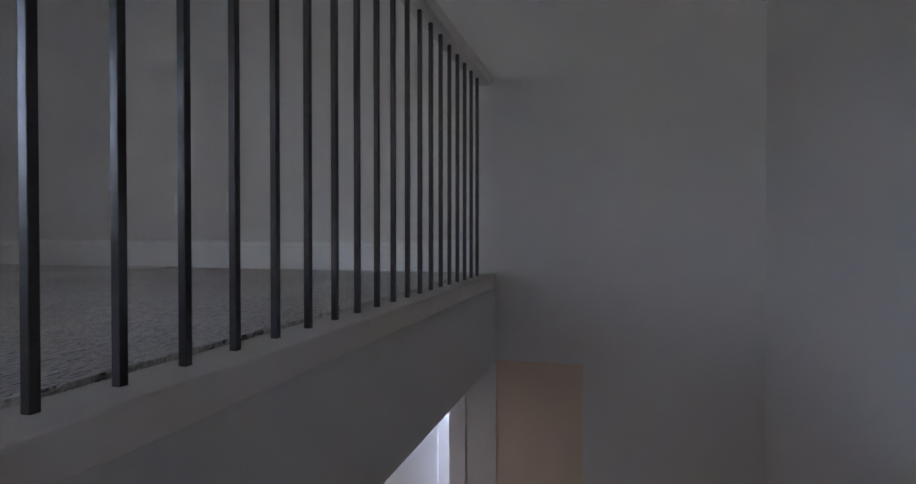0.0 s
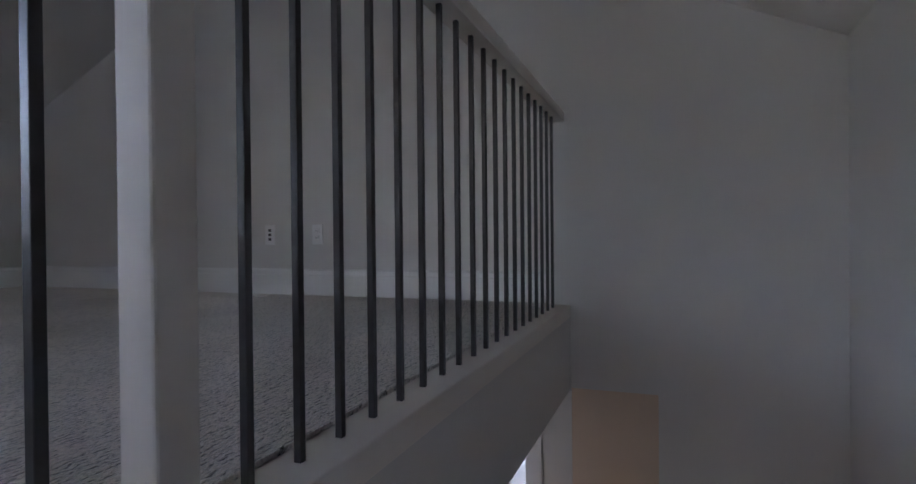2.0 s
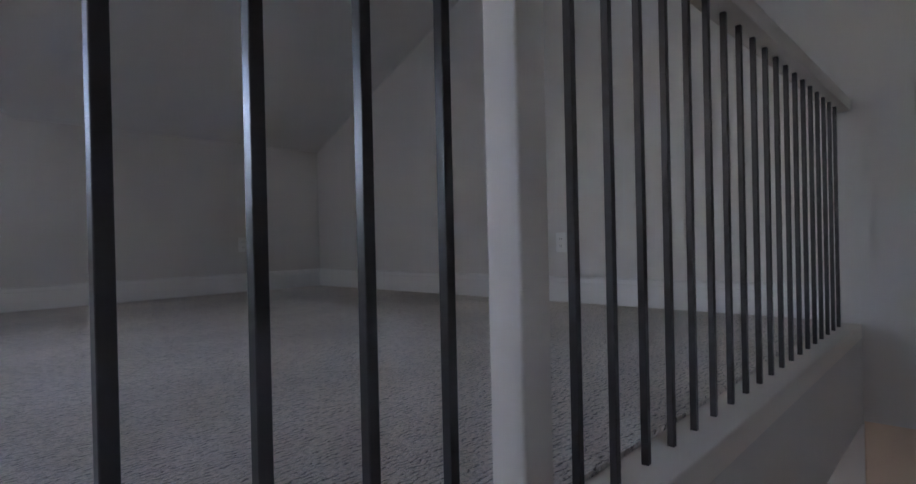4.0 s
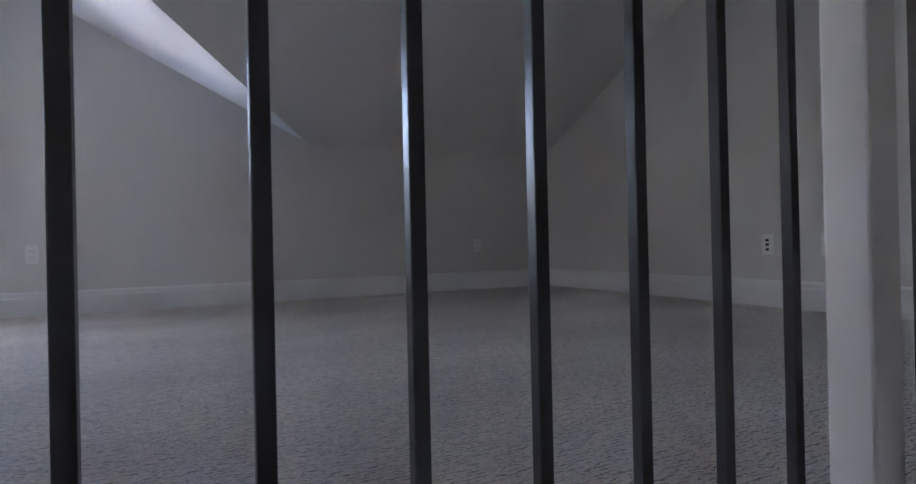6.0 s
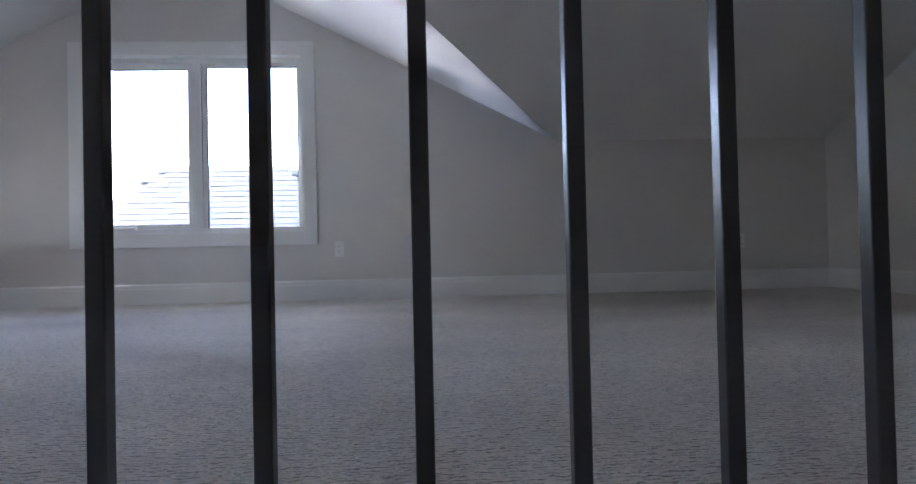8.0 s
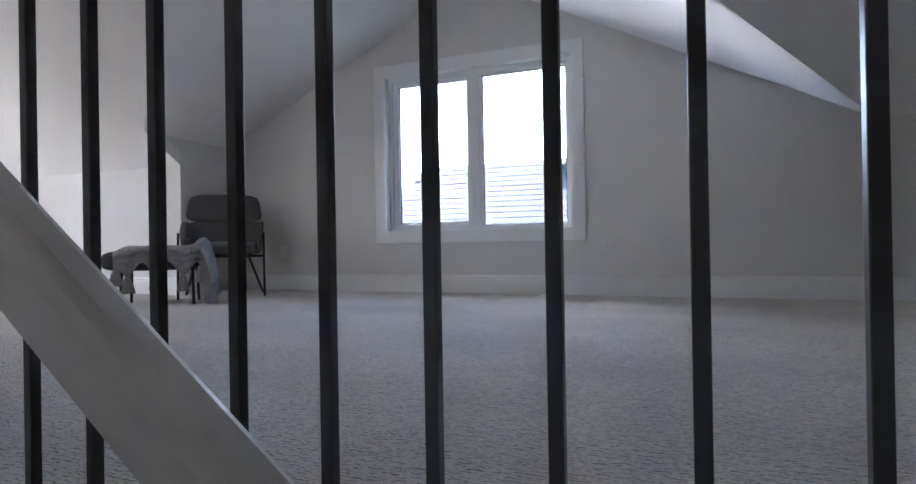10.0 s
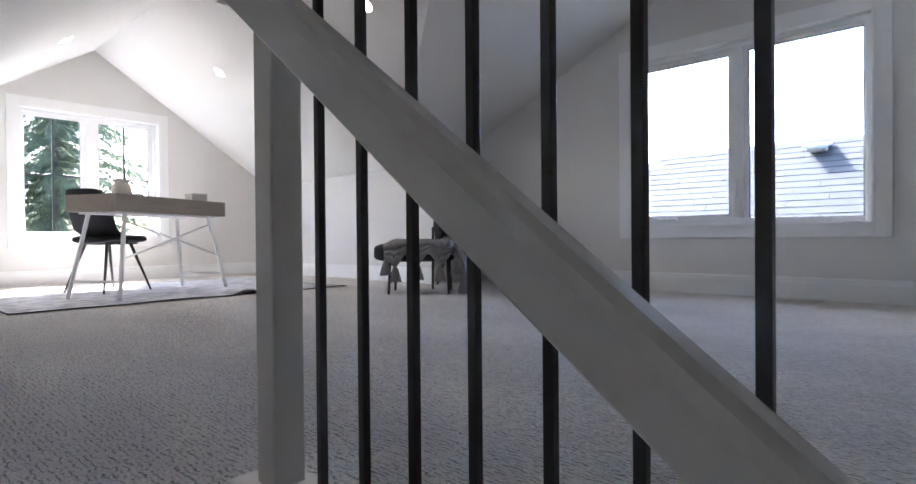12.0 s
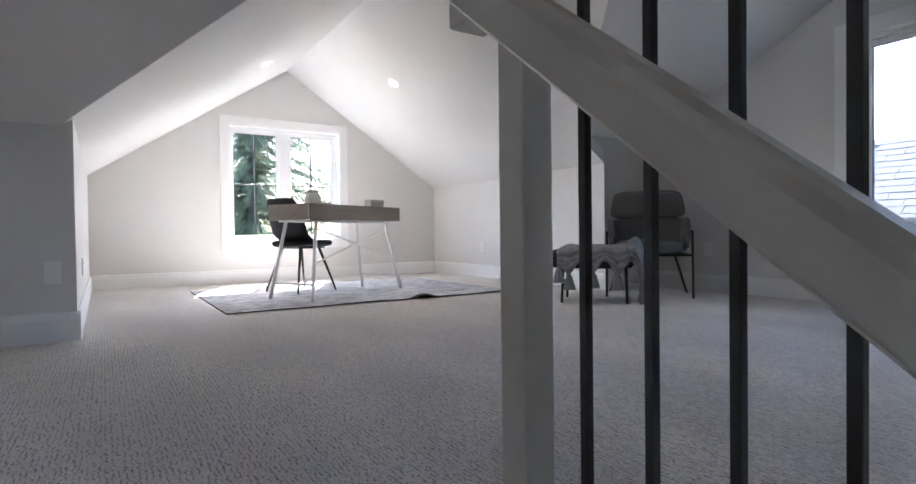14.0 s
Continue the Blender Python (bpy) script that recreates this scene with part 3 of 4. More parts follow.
def rug():
    r = empty("rug", label="pale grey distressed area rug with one buckled edge", category="rug")
    top, edge = bmesh.new(), bmesh.new()
    nx, ny = 90, 40
    g = [[None] * (ny + 1) for _ in range(nx + 1)]
    for i in range(nx + 1):
        for j in range(ny + 1):
            x, y = RX0 + (RX1 - RX0) * i / nx, RY0 + (RY1 - RY0) * j / ny
            g[i][j] = top.verts.new((x, y, rug_height(x, y) + 0.007))
    for i in range(nx):
        for j in range(ny):
            top.faces.new((g[i][j], g[i + 1][j], g[i + 1][j + 1], g[i][j + 1]))
    part("surface", top, RUG, r, smooth=True)
    loop = [(RX0 + (RX1 - RX0) * i / nx, RY1) for i in range(nx + 1)] + [(RX1, RY1 + (RY0 - RY1) * j / ny) for j in range(1, ny + 1)]
    loop += [(RX1 + (RX0 - RX1) * i / nx, RY0) for i in range(1, nx + 1)] + [(RX0, RY0 + (RY1 - RY0) * j / ny) for j in range(1, ny)]
    cx, cy = (RX0 + RX1) / 2, (RY0 + RY1) / 2
    rings = []
    for x, y in loop:
        h = rug_height(x, y)
        ox, oy = 0.004 * (1 if x > cx else -1), 0.004 * (1 if y > cy else -1)
        ix, iy = x - 0.02 * (1 if x > cx else -1), y - 0.02 * (1 if y > cy else -1)
        rings.append([edge.verts.new((x + ox, y + oy, h - 0.001)), edge.verts.new((x + ox, y + oy, h + 0.0065)), edge.verts.new((ix, iy, h + 0.0068)), edge.verts.new((ix, iy, h - 0.001))])
    for a, b in zip(rings, rings[1:] + rings[:1]):
        for k in range(4):
            q = (k + 1) % 4
            edge.faces.new((a[k], b[k], b[q], a[q]))
    part("binding", edge, RUGEDGE, r, "dark binding along the edge")


rug()


# ---- desk with its jar, box and chair ----
def desk(m):
    d = empty("desk", m, label="writing desk with grey-brown oak drawer box on white metal trestle legs", category="desk")
    L, W, z0, z1, t = 1.17, 0.46, 0.65, 0.776, 0.014
    part("top", box(-L / 2, L / 2, -W / 2, W / 2, z1 - t, z1, 0.0015), WOOD, d)
    part("bottom", box(-L / 2, L / 2, -W / 2, W / 2, z0, z0 + t, 0.0015), WOOD, d)
    for x in (-1, 1):
        a, b = sorted((x * L / 2, x * (L / 2 - t)))
        part("side", box(a, b, -W / 2, W / 2, z0 + t, z1 - t, 0.001), WOOD, d)
    part("back_panel", box(-L / 2 + t, L / 2 - t, W / 2 - .018, W / 2 - .006, z0 + t, z1 - t), WOOD, d)
    for x in (-1, 1):
        a, b = sorted((x * .004, x * (L / 2 - t - .002)))
        part("drawer_front", box(a, b, -W / 2 + .004, -W / 2 + .02, z0 + t + .002, z1 - t - .002, 0.001), WOOD, d)
    part("apron_bar", box(-L / 2 + .06, L / 2 - .06, -W / 2 + .05, W / 2 - .05, z0 - .014, z0, 0.002), WHITEMETAL, d)
    for x in (-1, 1):
        ft = []
        for y in (-1, 1):
            top, foot = Vector((x * 0.43, y * 0.17, z0 - .002)), Vector((x * 0.575, y * 0.235, 0.011))
            if x > 0:
                top, foot = Vector((0.45, y * 0.17, z0 - .002)), Vector((0.57, y * 0.24, 0.011))
            part("leg", sbar(foot, top, 0.026), WHITEMETAL, d, "white metal leg")
            ft.append(foot + (top - foot) * 0.2)
        part("stretcher", sbar(ft[0], ft[1], 0.018), WHITEMETAL, d)
    za, zb = 0.58, 0.30
    for s in (-1, 1):
        a = Vector((s * 0.455, 0.178, za))
        b = Vector((-s * 0.515, 0.205, zb))
        part("brace", rod(a, b, 0.0075), WHITEMETAL, d, "thin crossed brace")
    return d


DESK = pose(-1.23, -6.46, 0, 0, 0, 26.8)
desk(DESK)


def lathe(profile, n=28):
    bm = bmesh.new()
    rings = []
    for r, z in profile:
        rings.append([bm.verts.new((r * math.cos(6.28318 * i / n), r * math.sin(6.28318 * i / n), z)) for i in range(n)])
    for a, b in zip(rings, rings[1:]):
        for i in range(n):
            j = (i + 1) % n
            bm.faces.new((a[i], a[j], b[j], b[i]))
    bm.faces.new(rings[0][::-1])
    bm.faces.new(rings[-1])
    return bm


def jar(m):
    j = empty("jar", m, label="round pale stoneware jar with dried sprigs on the desk", category="jar")
    part("body", lathe([(0.045, 0), (0.062, 0.006), (0.070, 0.03), (0.069, 0.06), (0.060, 0.083), (0.044, 0.094), (0.044, 0.10)]), CERAMIC, j, smooth=True)
    part("rim", lathe([(0.047, 0.098), (0.052, 0.102), (0.052, 0.118), (0.047, 0.122), (0.040, 0.122), (0.038, 0.10)]), BOXGREY, j, "grey-brown rim", smooth=True)
    rnd = random.Random(4)
    bm = bmesh.new()
    for i in range(5):
        a = rnd.uniform(0, 6.28)
        tip = Vector((0.05 * math.cos(a), 0.05 * math.sin(a), 0.15 + rnd.uniform(0, 0.05)))
        add_rod(bm, (0.01 * math.cos(a), 0.01 * math.sin(a), 0.06), tip, 0.0012, sides=5)
        for k in range(5):
            c = tip * (0.7 + 0.07 * k)
            c.z = 0.11 + (tip.z - 0.11) * k / 4
            d = Vector((rnd.uniform(-1, 1), rnd.uniform(-1, 1), rnd.uniform(0, 1))).normalized() * 0.014
            w = Vector((-d.y, d.x, 0.003)) * 0.35
            f = [bm.verts.new(c), bm.verts.new(c + d * .5 + w), bm.verts.new(c + d), bm.verts.new(c + d * .5 - w)]
            bm.faces.new(f)
    part("sprigs", bm, LEAF, j, "grey-green dried sprigs")


jar(DESK @ pose(0.37, 0.06, 0.776))
bx = empty("storage_box", DESK @ pose(-0.45, 0.03, 0.776, 0, 0, -14), label="small grey lidded box on the desk", category="box")
part("base", box(-0.075, 0.075, -0.05, 0.05, 0, 0.05, 0.002), BOXGREY, bx)
part("lid", box(-0.077, 0.077, -0.052, 0.052, 0.051, 0.076, 0.002), BOXGREY, bx)
dish = empty("dish", DESK @ pose(0.28, 0.12, 0.776), label="small pale round dish on the desk", category="dish")
part("bowl", lathe([(0.02, 0), (0.04, 0.008), (0.045, 0.02), (0.042, 0.02), (0.03, 0.009)]), CERAMIC, dish, smooth=True)


def shell_chair(m):
    """Front is local +y."""
    c = empty("desk_chair", m, label="black velvet shell chair on slim black metal legs", category="chair")

    def seat_bend(p):
        return p + Vector((0, 0, 0.35 * p.x * p.x + (0.25 * p.y * p.y if p.y > 0 else 0.4 * p.y * p.y) * -0.4))
    sb = superbox(0.46, 0.46, 0.06, 0.26, 12, seat_bend)
    bmesh.ops.translate(sb, vec=(0, 0.02, 0.445), verts=sb.verts)
    part("seat", sb, VELVET, c, smooth=True)

    def back_bend(p):
        q = Vector((p.x * (1.0 - 0.12 * max(0, p.z / 0.2)), p.y + 0.9 * p.x * p.x, p.z))
        q.y += 0.06 * ((p.z - 0.05) / 0.2 * -1)
        if p.z < -0.1:
            q.y += (abs(p.z + 0.1) * 1.0)
        return q
    bb = superbox(0.46, 0.042, 0.45, 0.14, 14, back_bend)
    bmesh.ops.translate(bb, vec=(0, -0.21, 0.635), verts=bb.verts)
    part("backrest", bb, VELVET, c, smooth=True)
    part("underframe", box(-0.15, 0.15, -0.14, 0.16, 0.405, 0.418, 0.003), BLACKMETAL, c)
    for x in (-1, 1):
        for y in (-1, 1):
            part("leg", rod((x * 0.222, y * 0.222, 0.011), (x * 0.125, y * 0.11, 0.41), 0.008, 0.013), BLACKMETAL, c, "tapered black leg")


shell_chair(pose(-1.02, -6.91, 0, 0, 0, 113))


# ---- armchair, ottoman and throw ----
FACE = -49.5
def armchair(m):
    """Front is local +y."""
    c = empty("armchair", m, label="charcoal fabric armchair on thin black metal legs", category="armchair")

    def puff(p):
        return Vector((p.x, p.y, p.z + (0.016 * (1 - (p.x / 0.27) ** 2) * (1 - (p.y / 0.27) ** 2) if p.z > 0 else 0)))
    sb = superbox(0.53, 0.54, 0.10, 0.17, 14, puff)
    bmesh.ops.translate(sb, vec=(0, 0.02, 0.395), verts=sb.verts)
    part("seat", sb, GREYFABRIC, c, smooth=True)

    def wrap(p):
        return Vector((p.x, p.y + 0.45 * p.x * p.x - 0.18 * p.z, p.z))
    lo = superbox(0.60, 0.08, 0.23, 0.16, 14, wrap)
    bmesh.ops.translate(lo, vec=(0, -0.245, 0.53), verts=lo.verts)
    part("lower_back", lo, GREYFABRIC, c, smooth=True)
    up = superbox(0.60, 0.10, 0.245, 0.19, 18, lambda p: wrap(Vector((p.x * (1 - 0.06 * p.z / 0.11), p.y, p.z))))
    bmesh.ops.translate(up, vec=(0, -0.28, 0.758), verts=up.verts)
    part("upper_back", up, GREYFABRIC, c, smooth=True)
    for s in (-1, 1):
        def arm(p):
            k = max(0.0, (p.y + 0.23) / 0.46)
            z = p.z * (1 - 0.10 * k) - (0.10 * k ** 3 if p.z > 0 else 0)
            return Vector((p.x + s * (0.015 * p.z / 0.13 - 0.015 * k * k), p.y, z))
        ab = superbox(0.055, 0.50, 0.29, 0.17, 14, arm)
        bmesh.ops.translate(ab, vec=(s * 0.288, -0.01, 0.495), verts=ab.verts)
        part("arm", ab, GREYFABRIC, c, smooth=True)
        part("front_leg", rod((s * 0.325, 0.235, 0.0), (s * 0.322, 0.20, 0.53), 0.010, 0.010), BLACKMETAL, c, "slim black metal leg")
        part("rear_leg", rod((s * 0.315, -0.20, 0.0), (s * 0.20, 0.10, 0.335), 0.010, 0.010), BLACKMETAL, c, "slanted black metal leg")
        part("side_rail", rod((s * 0.27, -0.22, 0.335), (s * 0.318, 0.215, 0.335), 0.009), BLACKMETAL, c)
    part("front_rail", rod((-0.318, 0.215, 0.335), (0.318, 0.215, 0.335), 0.010), BLACKMETAL, c)
    part("rear_rail", rod((-0.27, -0.22, 0.335), (0.27, -0.22, 0.335), 0.009), BLACKMETAL, c)


armchair(pose(-3.29, -4.80, 0, 0, 0, FACE))
OTTO = pose(-2.652, -4.78, 0, 0, 0, FACE)


def ottoman(m):
    o = empty("ottoman", m, label="dark blue-grey upholstered ottoman on black metal legs", category="ottoman")
    cb = superbox(0.69, 0.44, 0.15, 0.22, 14)
    bmesh.ops.translate(cb, vec=(0.02, 0, 0.325), verts=cb.verts)
    part("cushion", cb, OTTOFABRIC, o, smooth=True)
    for s in (-1, 1):
        for y in (-1, 1):
            part("leg", rod((s * 0.235, y * 0.185, 0.0), (s * 0.225, y * 0.165, 0.26), 0.010), BLACKMETAL, o, "slim black metal leg")


ottoman(OTTO)


def throw(m):
    """A knitted blanket over the ottoman: it hangs over the front and bunches at one end."""
    t = empty("throw_blanket", m, label="grey chevron-knit throw with tassels draped over the ottoman", category="throw blanket")
    bm = bmesh.new()
    nx, ny = 110, 90
    xa, xb = -0.262, 0.43
    hangf, hangb = 0.155, 0.10

    def base(u, v):
        """u along the ottoman, v across it: a path over the top and down both sides."""
        x = xa + (xb - xa) * u
        s = -hangb - 0.22 + v * (0.44 + hangf + hangb)
        top = 0.412 + 0.012 * math.sin(7 * u + 2) * math.sin(5 * v)
        if s > 0.20:
            d = s - 0.20
            y, z = 0.20 + 0.035 * min(1, d / 0.03), top - d * (0.86 - 0.24 * math.cos(u * 25.1))
        elif s < -0.20:
            d = -0.20 - s
            y, z = -0.20 - 0.035 * min(1, d / 0.03), top - d
        else:
            y, z = s, top
        if u > 0.72:
            k = (u - 0.72) / 0.28
            z += 0.085 * math.sin(k * 3.1) * (0.6 + 0.4 * math.sin(9 * v + 3)) - 0.24 * k ** 2.4
            x = xa + (xb - xa) * 0.72 + (xb - xa) * 0.28 * (k - 0.35 * k * k)
            y += 0.03 * math.sin(11 * v + 6 * k)
        if u < 0.08:
            z -= (0.08 - u) * 0.35
        return Vector((-x, y, z))
    grid = []
    for i in range(nx + 1):
        row = []
        for j in range(ny + 1):
            u, v = i / nx, j / ny
            p = base(u, v)
            du, dv = base(min(1, u + .004), v) - base(max(0, u - .004), v), base(u, min(1, v + .004)) - base(u, max(0, v - .004))
            n = du.cross(dv)
            n = n.normalized() if n.length > 1e-9 else Vector((0, 0, 1))
            a, b = u * (xb - xa) / 0.05, v * 0.69 / 0.055
            zig = abs((a % 1) * 2 - 1)
            rows = 0.5 + 0.5 * math.cos(6.283 * (b + (zig * 0.45 if int(b) % 2 else 0)))
            row.append(bm.verts.new(p - n * (0.004 + 0.013 * rows)))
        grid.append(row)
    for i in range(nx):
        for j in range(ny):
            bm.faces.new((grid[i][j], grid[i + 1][j], grid[i + 1][j + 1], grid[i][j + 1]))
    cl = part("cloth", bm, KNIT, t, smooth=True)
    so = cl.modifiers.new("thickness", "SOLIDIFY")
    so.thickness = 0.006
    rnd = random.Random(7)
    spots = [base(u, 1.0) for u in (0.02, 0.125, 0.375, 0.625, 0.8, 0.95)] + [base(1.0, v) for v in (0.3, 0.62, 0.85)]
    for p in spots:
        tb = bmesh.new()
        add_rod(tb, (0, 0, 0.006), (0, 0, -0.02), 0.010, 0.017, 10)
        for k in range(60):
            a, r = rnd.uniform(0, 6.283), math.sqrt(rnd.uniform(0.02, 1))
            add_rod(tb, (0.014 * r * math.cos(a), 0.014 * r * math.sin(a), -0.012), (0.036 * r * math.cos(a), 0.036 * r * math.sin(a), -0.098 - rnd.uniform(0, 0.014)), 0.0042, 0.0034, 5)
        o = part("tassel", tb, KNIT, t, "bushy yarn tassel")
        o.location = p + Vector((0, 0, -0.002))
        o.scale = (1.3, 1.3, 1.05)


throw(OTTO)
tablet = empty("tablet", OTTO @ pose(0.05, -0.02, 0.421, 0, 0, 38), label="thin dark tablet lying on the knitted throw", category="tablet")
part("case", box(-0.12, 0.12, -0.085, 0.085, 0, 0.008, 0.003), BLACKMETAL, tablet)
part("screen", box(-0.112, 0.112, -0.077, 0.077, 0.0075, 0.0088, 0.0004), IRON, tablet, "dark glossy screen")


# ---- outdoors ----
GROUND = -5.6
GRASS = material("lawn", (0.075, 0.09, 0.045), 0.9, spread=0.35, scale=0.6, fine=30, bump=0.3)
tagged(part("ground", box(-400, 400, -400, 400, GROUND - 1, GROUND), GRASS), "mown green lawn reaching the horizon", kind="structure")
SHINGLE = material("grey_asphalt_shingle", (0.052, 0.054, 0.055), 0.9, spread=0.22, scale=9, fine=90, bump=0.4)
SIDING = material("pale_siding", (0.55, 0.55, 0.53), 0.7, spread=0.05, bump=0.05)
EAVE = material("dark_soffit", (0.35, 0.34, 0.33), 0.7, spread=0.05)
BARK = material("conifer_bark", (0.10, 0.075, 0.055), 0.9, spread=0.3, scale=8, bump=0.5)
NEEDLE = material("spruce_needles", (0.15, 0.175, 0.115), 0.7, spread=0.45, scale=2.5, fine=40, bump=0.1)
LEAFGREEN = material("green_leaves", (0.07, 0.13, 0.03), 0.7, spread=0.4, scale=3, fine=40, bump=0.1)


def let_light_through(m, share):
    """Thin needles and leaves pass some of the light on."""
    n, l = m.node_tree.nodes, m.node_tree.links
    b, out = n["Principled BSDF"], n["Material Output"]
    tr, mix = n.new("ShaderNodeBsdfTranslucent"), n.new("ShaderNodeMixShader")
    col = b.inputs["Base Color"].links[0].from_socket
    l.new(col, tr.inputs["Color"])
    mix.inputs[0].default_value = share
    l.new(b.outputs[0], mix.inputs[1])
    l.new(tr.outputs[0], mix.inputs[2])
    l.new(mix.outputs[0], out.inputs["Surface"])


let_light_through(NEEDLE, 0.6)
let_light_through(LEAFGREEN, 0.45)


def sun_blocker():
    """An unseen overhang over the dormer and the gable, added to block the sun."""
    r = empty("sun_block_overhang", label="unseen roof overhang added outside the dormer to block the sun", category="roof")
    zp = 2.70
    # two sloping slabs, out of view, that keep direct sun off the dormer window
    for y0, y1, z0, z1 in ((-5.7, -2.78, 1.32, zp), (-2.78, 0.55, zp, 1.06)):
        part("sun_block_slab", prism([(y0, z0), (y1, z1), (y1, z1 + .1), (y0, z0 + .1)], 0, WEST - T - 1.0, WEST - T), EAVE, r)


sun_blocker()


def neighbour():
    h = empty("neighbour_house", label="neighbouring house with a grey shingled hip roof", category="house")
    xr, zr, sl, y0, y1 = -9.0, 1.82, 0.82, -5.5, 7.0
    xe = -6.6
    ze = zr - sl * (xe - xr)
    hip = 0.386 * (xe - xr)
    part("wall", box(-11.1, -6.9, y0 - hip + .3, y1, GROUND, ze + .05), SIDING, h)
    bm = bmesh.new()
    xw = 2 * xr - xe
    v = [bm.verts.new(c) for c in ((xr, y0, zr - .02), (xr, y1, zr - .02), (xe, y1, ze - .02), (xe, y0 - hip, ze - .02), (xw, y1, ze - .02), (xw, y0 - hip, ze - .02))]
    for f in ((0, 1, 2, 3), (0, 5, 4, 1), (0, 3, 5), (1, 4, 2), (3, 2, 4, 5)):
        bm.faces.new([v[k] for k in f])
    roof = part("roof", bm, SHINGLE, h)
    ln = math.sqrt(1 + sl * sl)
    step, wide = 0.145, 0.335
    tile = bmesh.new()
    q = [tile.verts.new(c) for c in ((0, 0, 0), (0, wide - .006, 0), (step + .02, wide - .006, 0), (step + .02, 0, 0),
                                     (0, 0, 0.004), (0, wide - .006, 0.004), (step + .02, wide - .006, 0.010), (step + .02, 0, 0.010))]
    for f in ((3, 2, 1, 0), (4, 5, 6, 7), (0, 1, 5, 4), (1, 2, 6, 5), (2, 3, 7, 6), (3, 0, 4, 7)):
        tile.faces.new([q[k] for k in f])
    first_tile = part("shingle", tile, SHINGLE, roof)
    mesh = first_tile.data
    base = Matrix(((1 / ln, 0, sl / ln, 0), (0, 1, 0, 0), (-sl / ln, 0, 1 / ln, 0), (0, 0, 0, 1)))
    rest = bmesh.new()
    used = False
    rnd = random.Random(11)
    for i in range(int((xe - xr) * ln / step)):
        x = xr + (i * step + .01) / ln
        z = zr - sl * (x - xr)
        left = y0 - 0.386 * (x - xr)
        y = left + rnd.uniform(0, 0.3)
        while y + wide < y1:
            m = Matrix.Translation((x, y, z - .004 + rnd.uniform(0, .004))) @ base
            if y < -1.35 and i < 15:
                o = first_tile if not used else first_tile.copy()
                if used:
                    scene.collection.objects.link(o)
                used = True
                o.matrix_basis = m
            else:
                vs = [rest.verts.new(m @ k.co) for k in mesh.vertices]
                for p in mesh.polygons:
                    rest.faces.new([vs[k] for k in p.vertices])
            y += wide
    tagged(part("far_shingles", rest, SHINGLE, roof), kind="stuff")
    vent = part("roof_vent", box(-8.80, -8.50, -3.15, -2.93, 1.59, 1.66, 0.02), EAVE, h, "dark metal roof vent")
    part("vent_hood", prism([(-8.84, 1.74), (-8.84, 1.70), (-8.44, 1.62), (-8.44, 1.66)], 1, -3.19, -2.89), EAVE, vent)
    part("gutter", box(xe - .02, xe + .1, y0 - hip, y1, ze - .12, ze - .02, 0.01), TRIM, h)
    return h


neighbour()


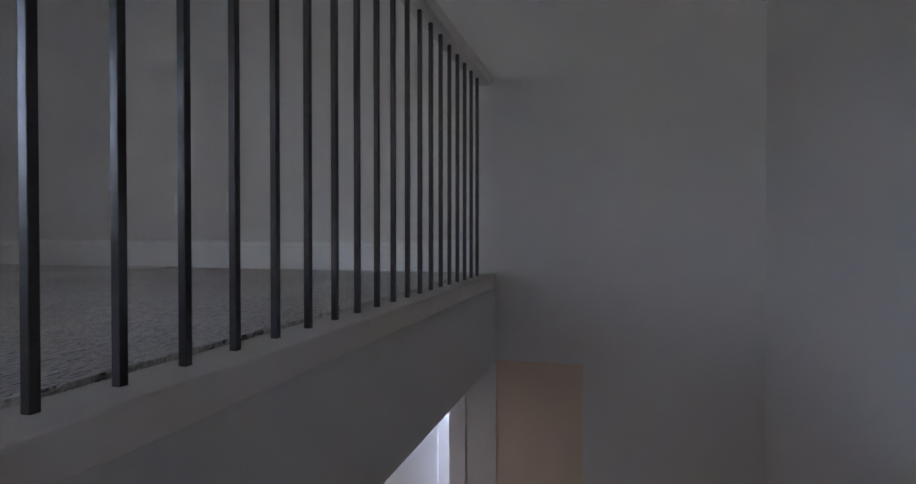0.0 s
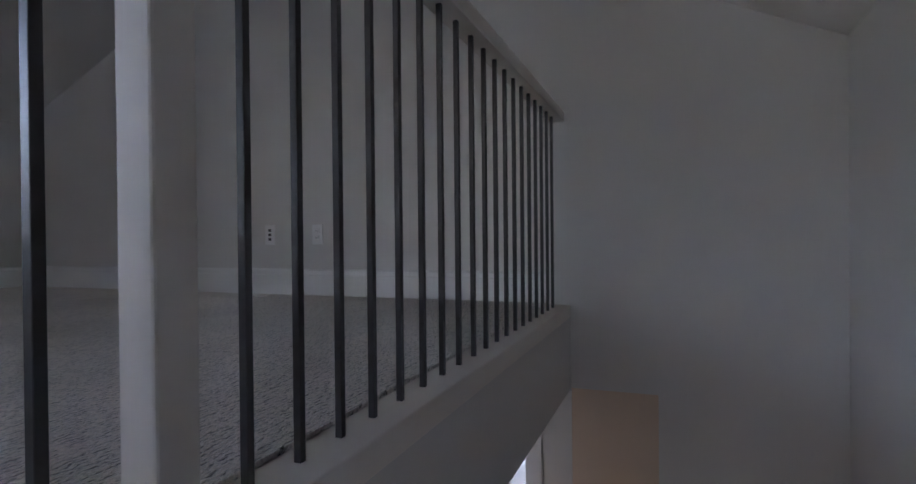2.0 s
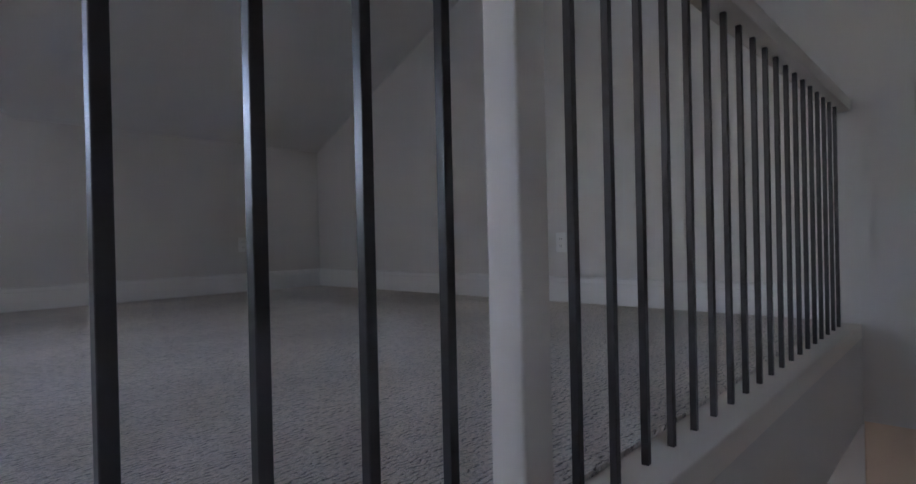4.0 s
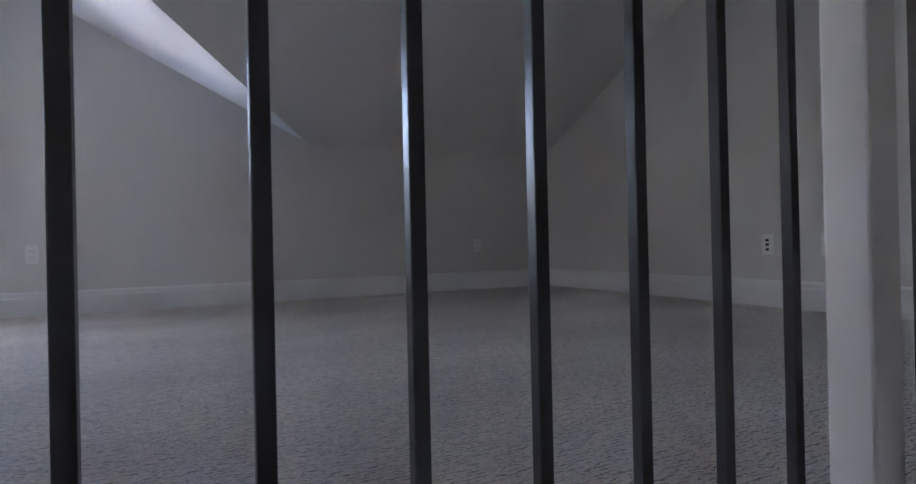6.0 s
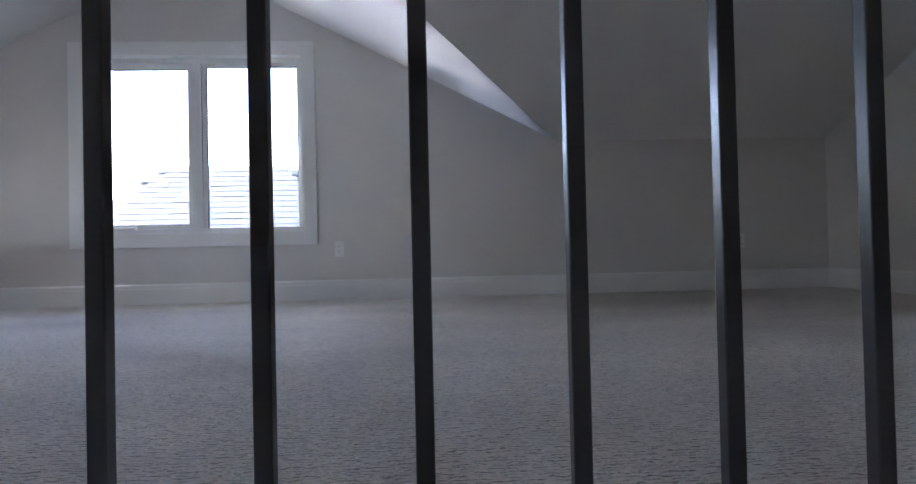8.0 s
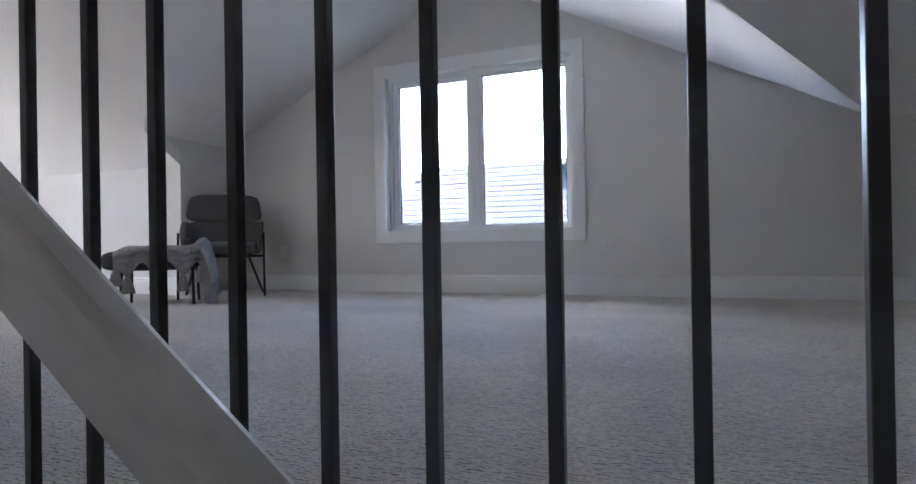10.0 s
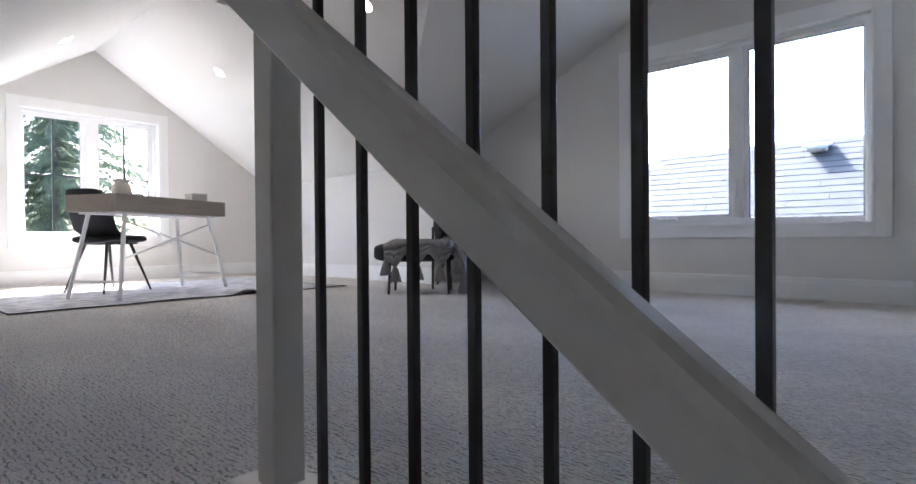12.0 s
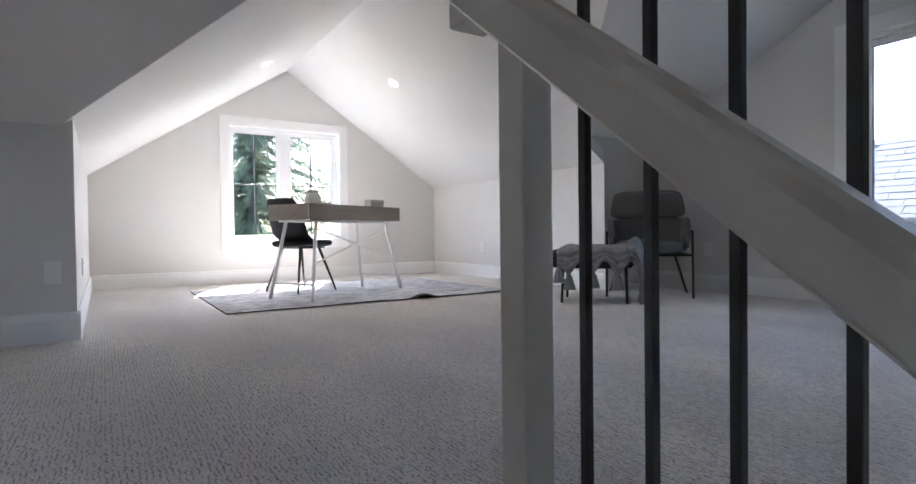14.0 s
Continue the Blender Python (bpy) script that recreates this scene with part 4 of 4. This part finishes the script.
def conifer(name, x, y, height, radius, seed, label):
    rnd = random.Random(seed)
    t = empty(name, pose(x, y, GROUND), label=label, category="tree", group="trees behind the house")
    tr = bmesh.new()
    add_rod(tr, (0, 0, -0.2), (0, 0, height), 0.2, 0.02, 10)
    part("trunk", tr, BARK, t)
    bm = bmesh.new()
    h = 0.9
    while h < height - 0.1:
        k = (h - 0.9) / (height - 0.9)
        reach = radius * (1 - k) ** 0.8 * rnd.uniform(0.75, 1.1) + 0.12
        for b in range(9):
            a = rnd.uniform(0, 6.283)
            d = Vector((math.cos(a), math.sin(a), 0))
            side = Vector((-d.y, d.x, 0))
            n = max(5, int(reach * 15))
            for i in range(n):
                f = (i + 0.5) / n
                c = d * reach * f + Vector((0, 0, h - 0.28 * reach * f * f + rnd.uniform(-.05, .05)))
                for s in (-1, 1):
                    tip = c + side * s * (0.06 + 0.15 * (1 - f)) * rnd.uniform(.6, 1.2) + d * 0.10 + Vector((0, 0, -rnd.uniform(.03, .2)))
                    w = d * rnd.uniform(.014, .03)
                    bm.faces.new([bm.verts.new(p) for p in (c - w, tip, c + w + Vector((0, 0, .02)))])
                    tip2 = c + side * s * 0.05 + Vector((0, 0, -rnd.uniform(.07, .19)))
                    bm.faces.new([bm.verts.new(p) for p in (c - side * .018, c + side * .018, tip2)])
        h += 0.17
    part("crown", bm, NEEDLE, t)


conifer("spruce_tree", -2.9, -17.5, 16.0, 3.2, 1, "tall dark green spruce outside the gable window")
conifer("spruce_tree", -1.0, -20.5, 14.0, 2.6, 2, "tall dark green spruce outside the gable window")
conifer("spruce_tree", -4.3, -24.0, 11.5, 2.0, 3, "tall dark green spruce outside the gable window")
conifer("spruce_tree", 1.5, -23.0, 14.0, 2.6, 5, "tall dark green spruce outside the gable window")


def leafy(name, x, y, height, radius, seed, label):
    rnd = random.Random(seed)
    t = empty(name, pose(x, y, GROUND), label=label, category="tree", group="trees behind the house")
    tr = bmesh.new()
    add_rod(tr, (0, 0, -0.2), (0, 0, height * .6), 0.16, 0.07, 9)
    for i in range(9):
        a = i * 2.4
        add_rod(tr, (0, 0, height * (.35 + .03 * i)), (radius * .7 * math.cos(a), radius * .7 * math.sin(a), height * (.6 + .04 * i)), 0.05, 0.015, 6)
    part("trunk", tr, BARK, t)
    bm = bmesh.new()
    for c in range(60):
        a, r, z = rnd.uniform(0, 6.283), radius * math.sqrt(rnd.random()), rnd.uniform(-1, 1)
        r *= math.sqrt(max(0, 1 - z * z * .8))
        cc = Vector((r * math.cos(a), r * math.sin(a), height * .72 + z * height * .27))
        for i in range(45):
            p = cc + Vector((rnd.gauss(0, .22), rnd.gauss(0, .22), rnd.gauss(0, .2)))
            d = Vector((rnd.uniform(-1, 1), rnd.uniform(-1, 1), rnd.uniform(-1, .4))).normalized() * 0.09
            w = d.cross(Vector((rnd.uniform(-1, 1), rnd.uniform(-1, 1), 1))).normalized() * 0.035
            bm.faces.new([bm.verts.new(k) for k in (p, p + d * .5 + w, p + d, p + d * .5 - w)])
    part("crown", bm, LEAFGREEN, t)


leafy("leafy_tree", -17.5, -13.2, 7.9, 1.9, 6, "light green leafy tree beyond the neighbouring roof")
leafy("leafy_tree", -6.2, -17.5, 4.6, 1.6, 8, "light green leafy tree outside the gable window")
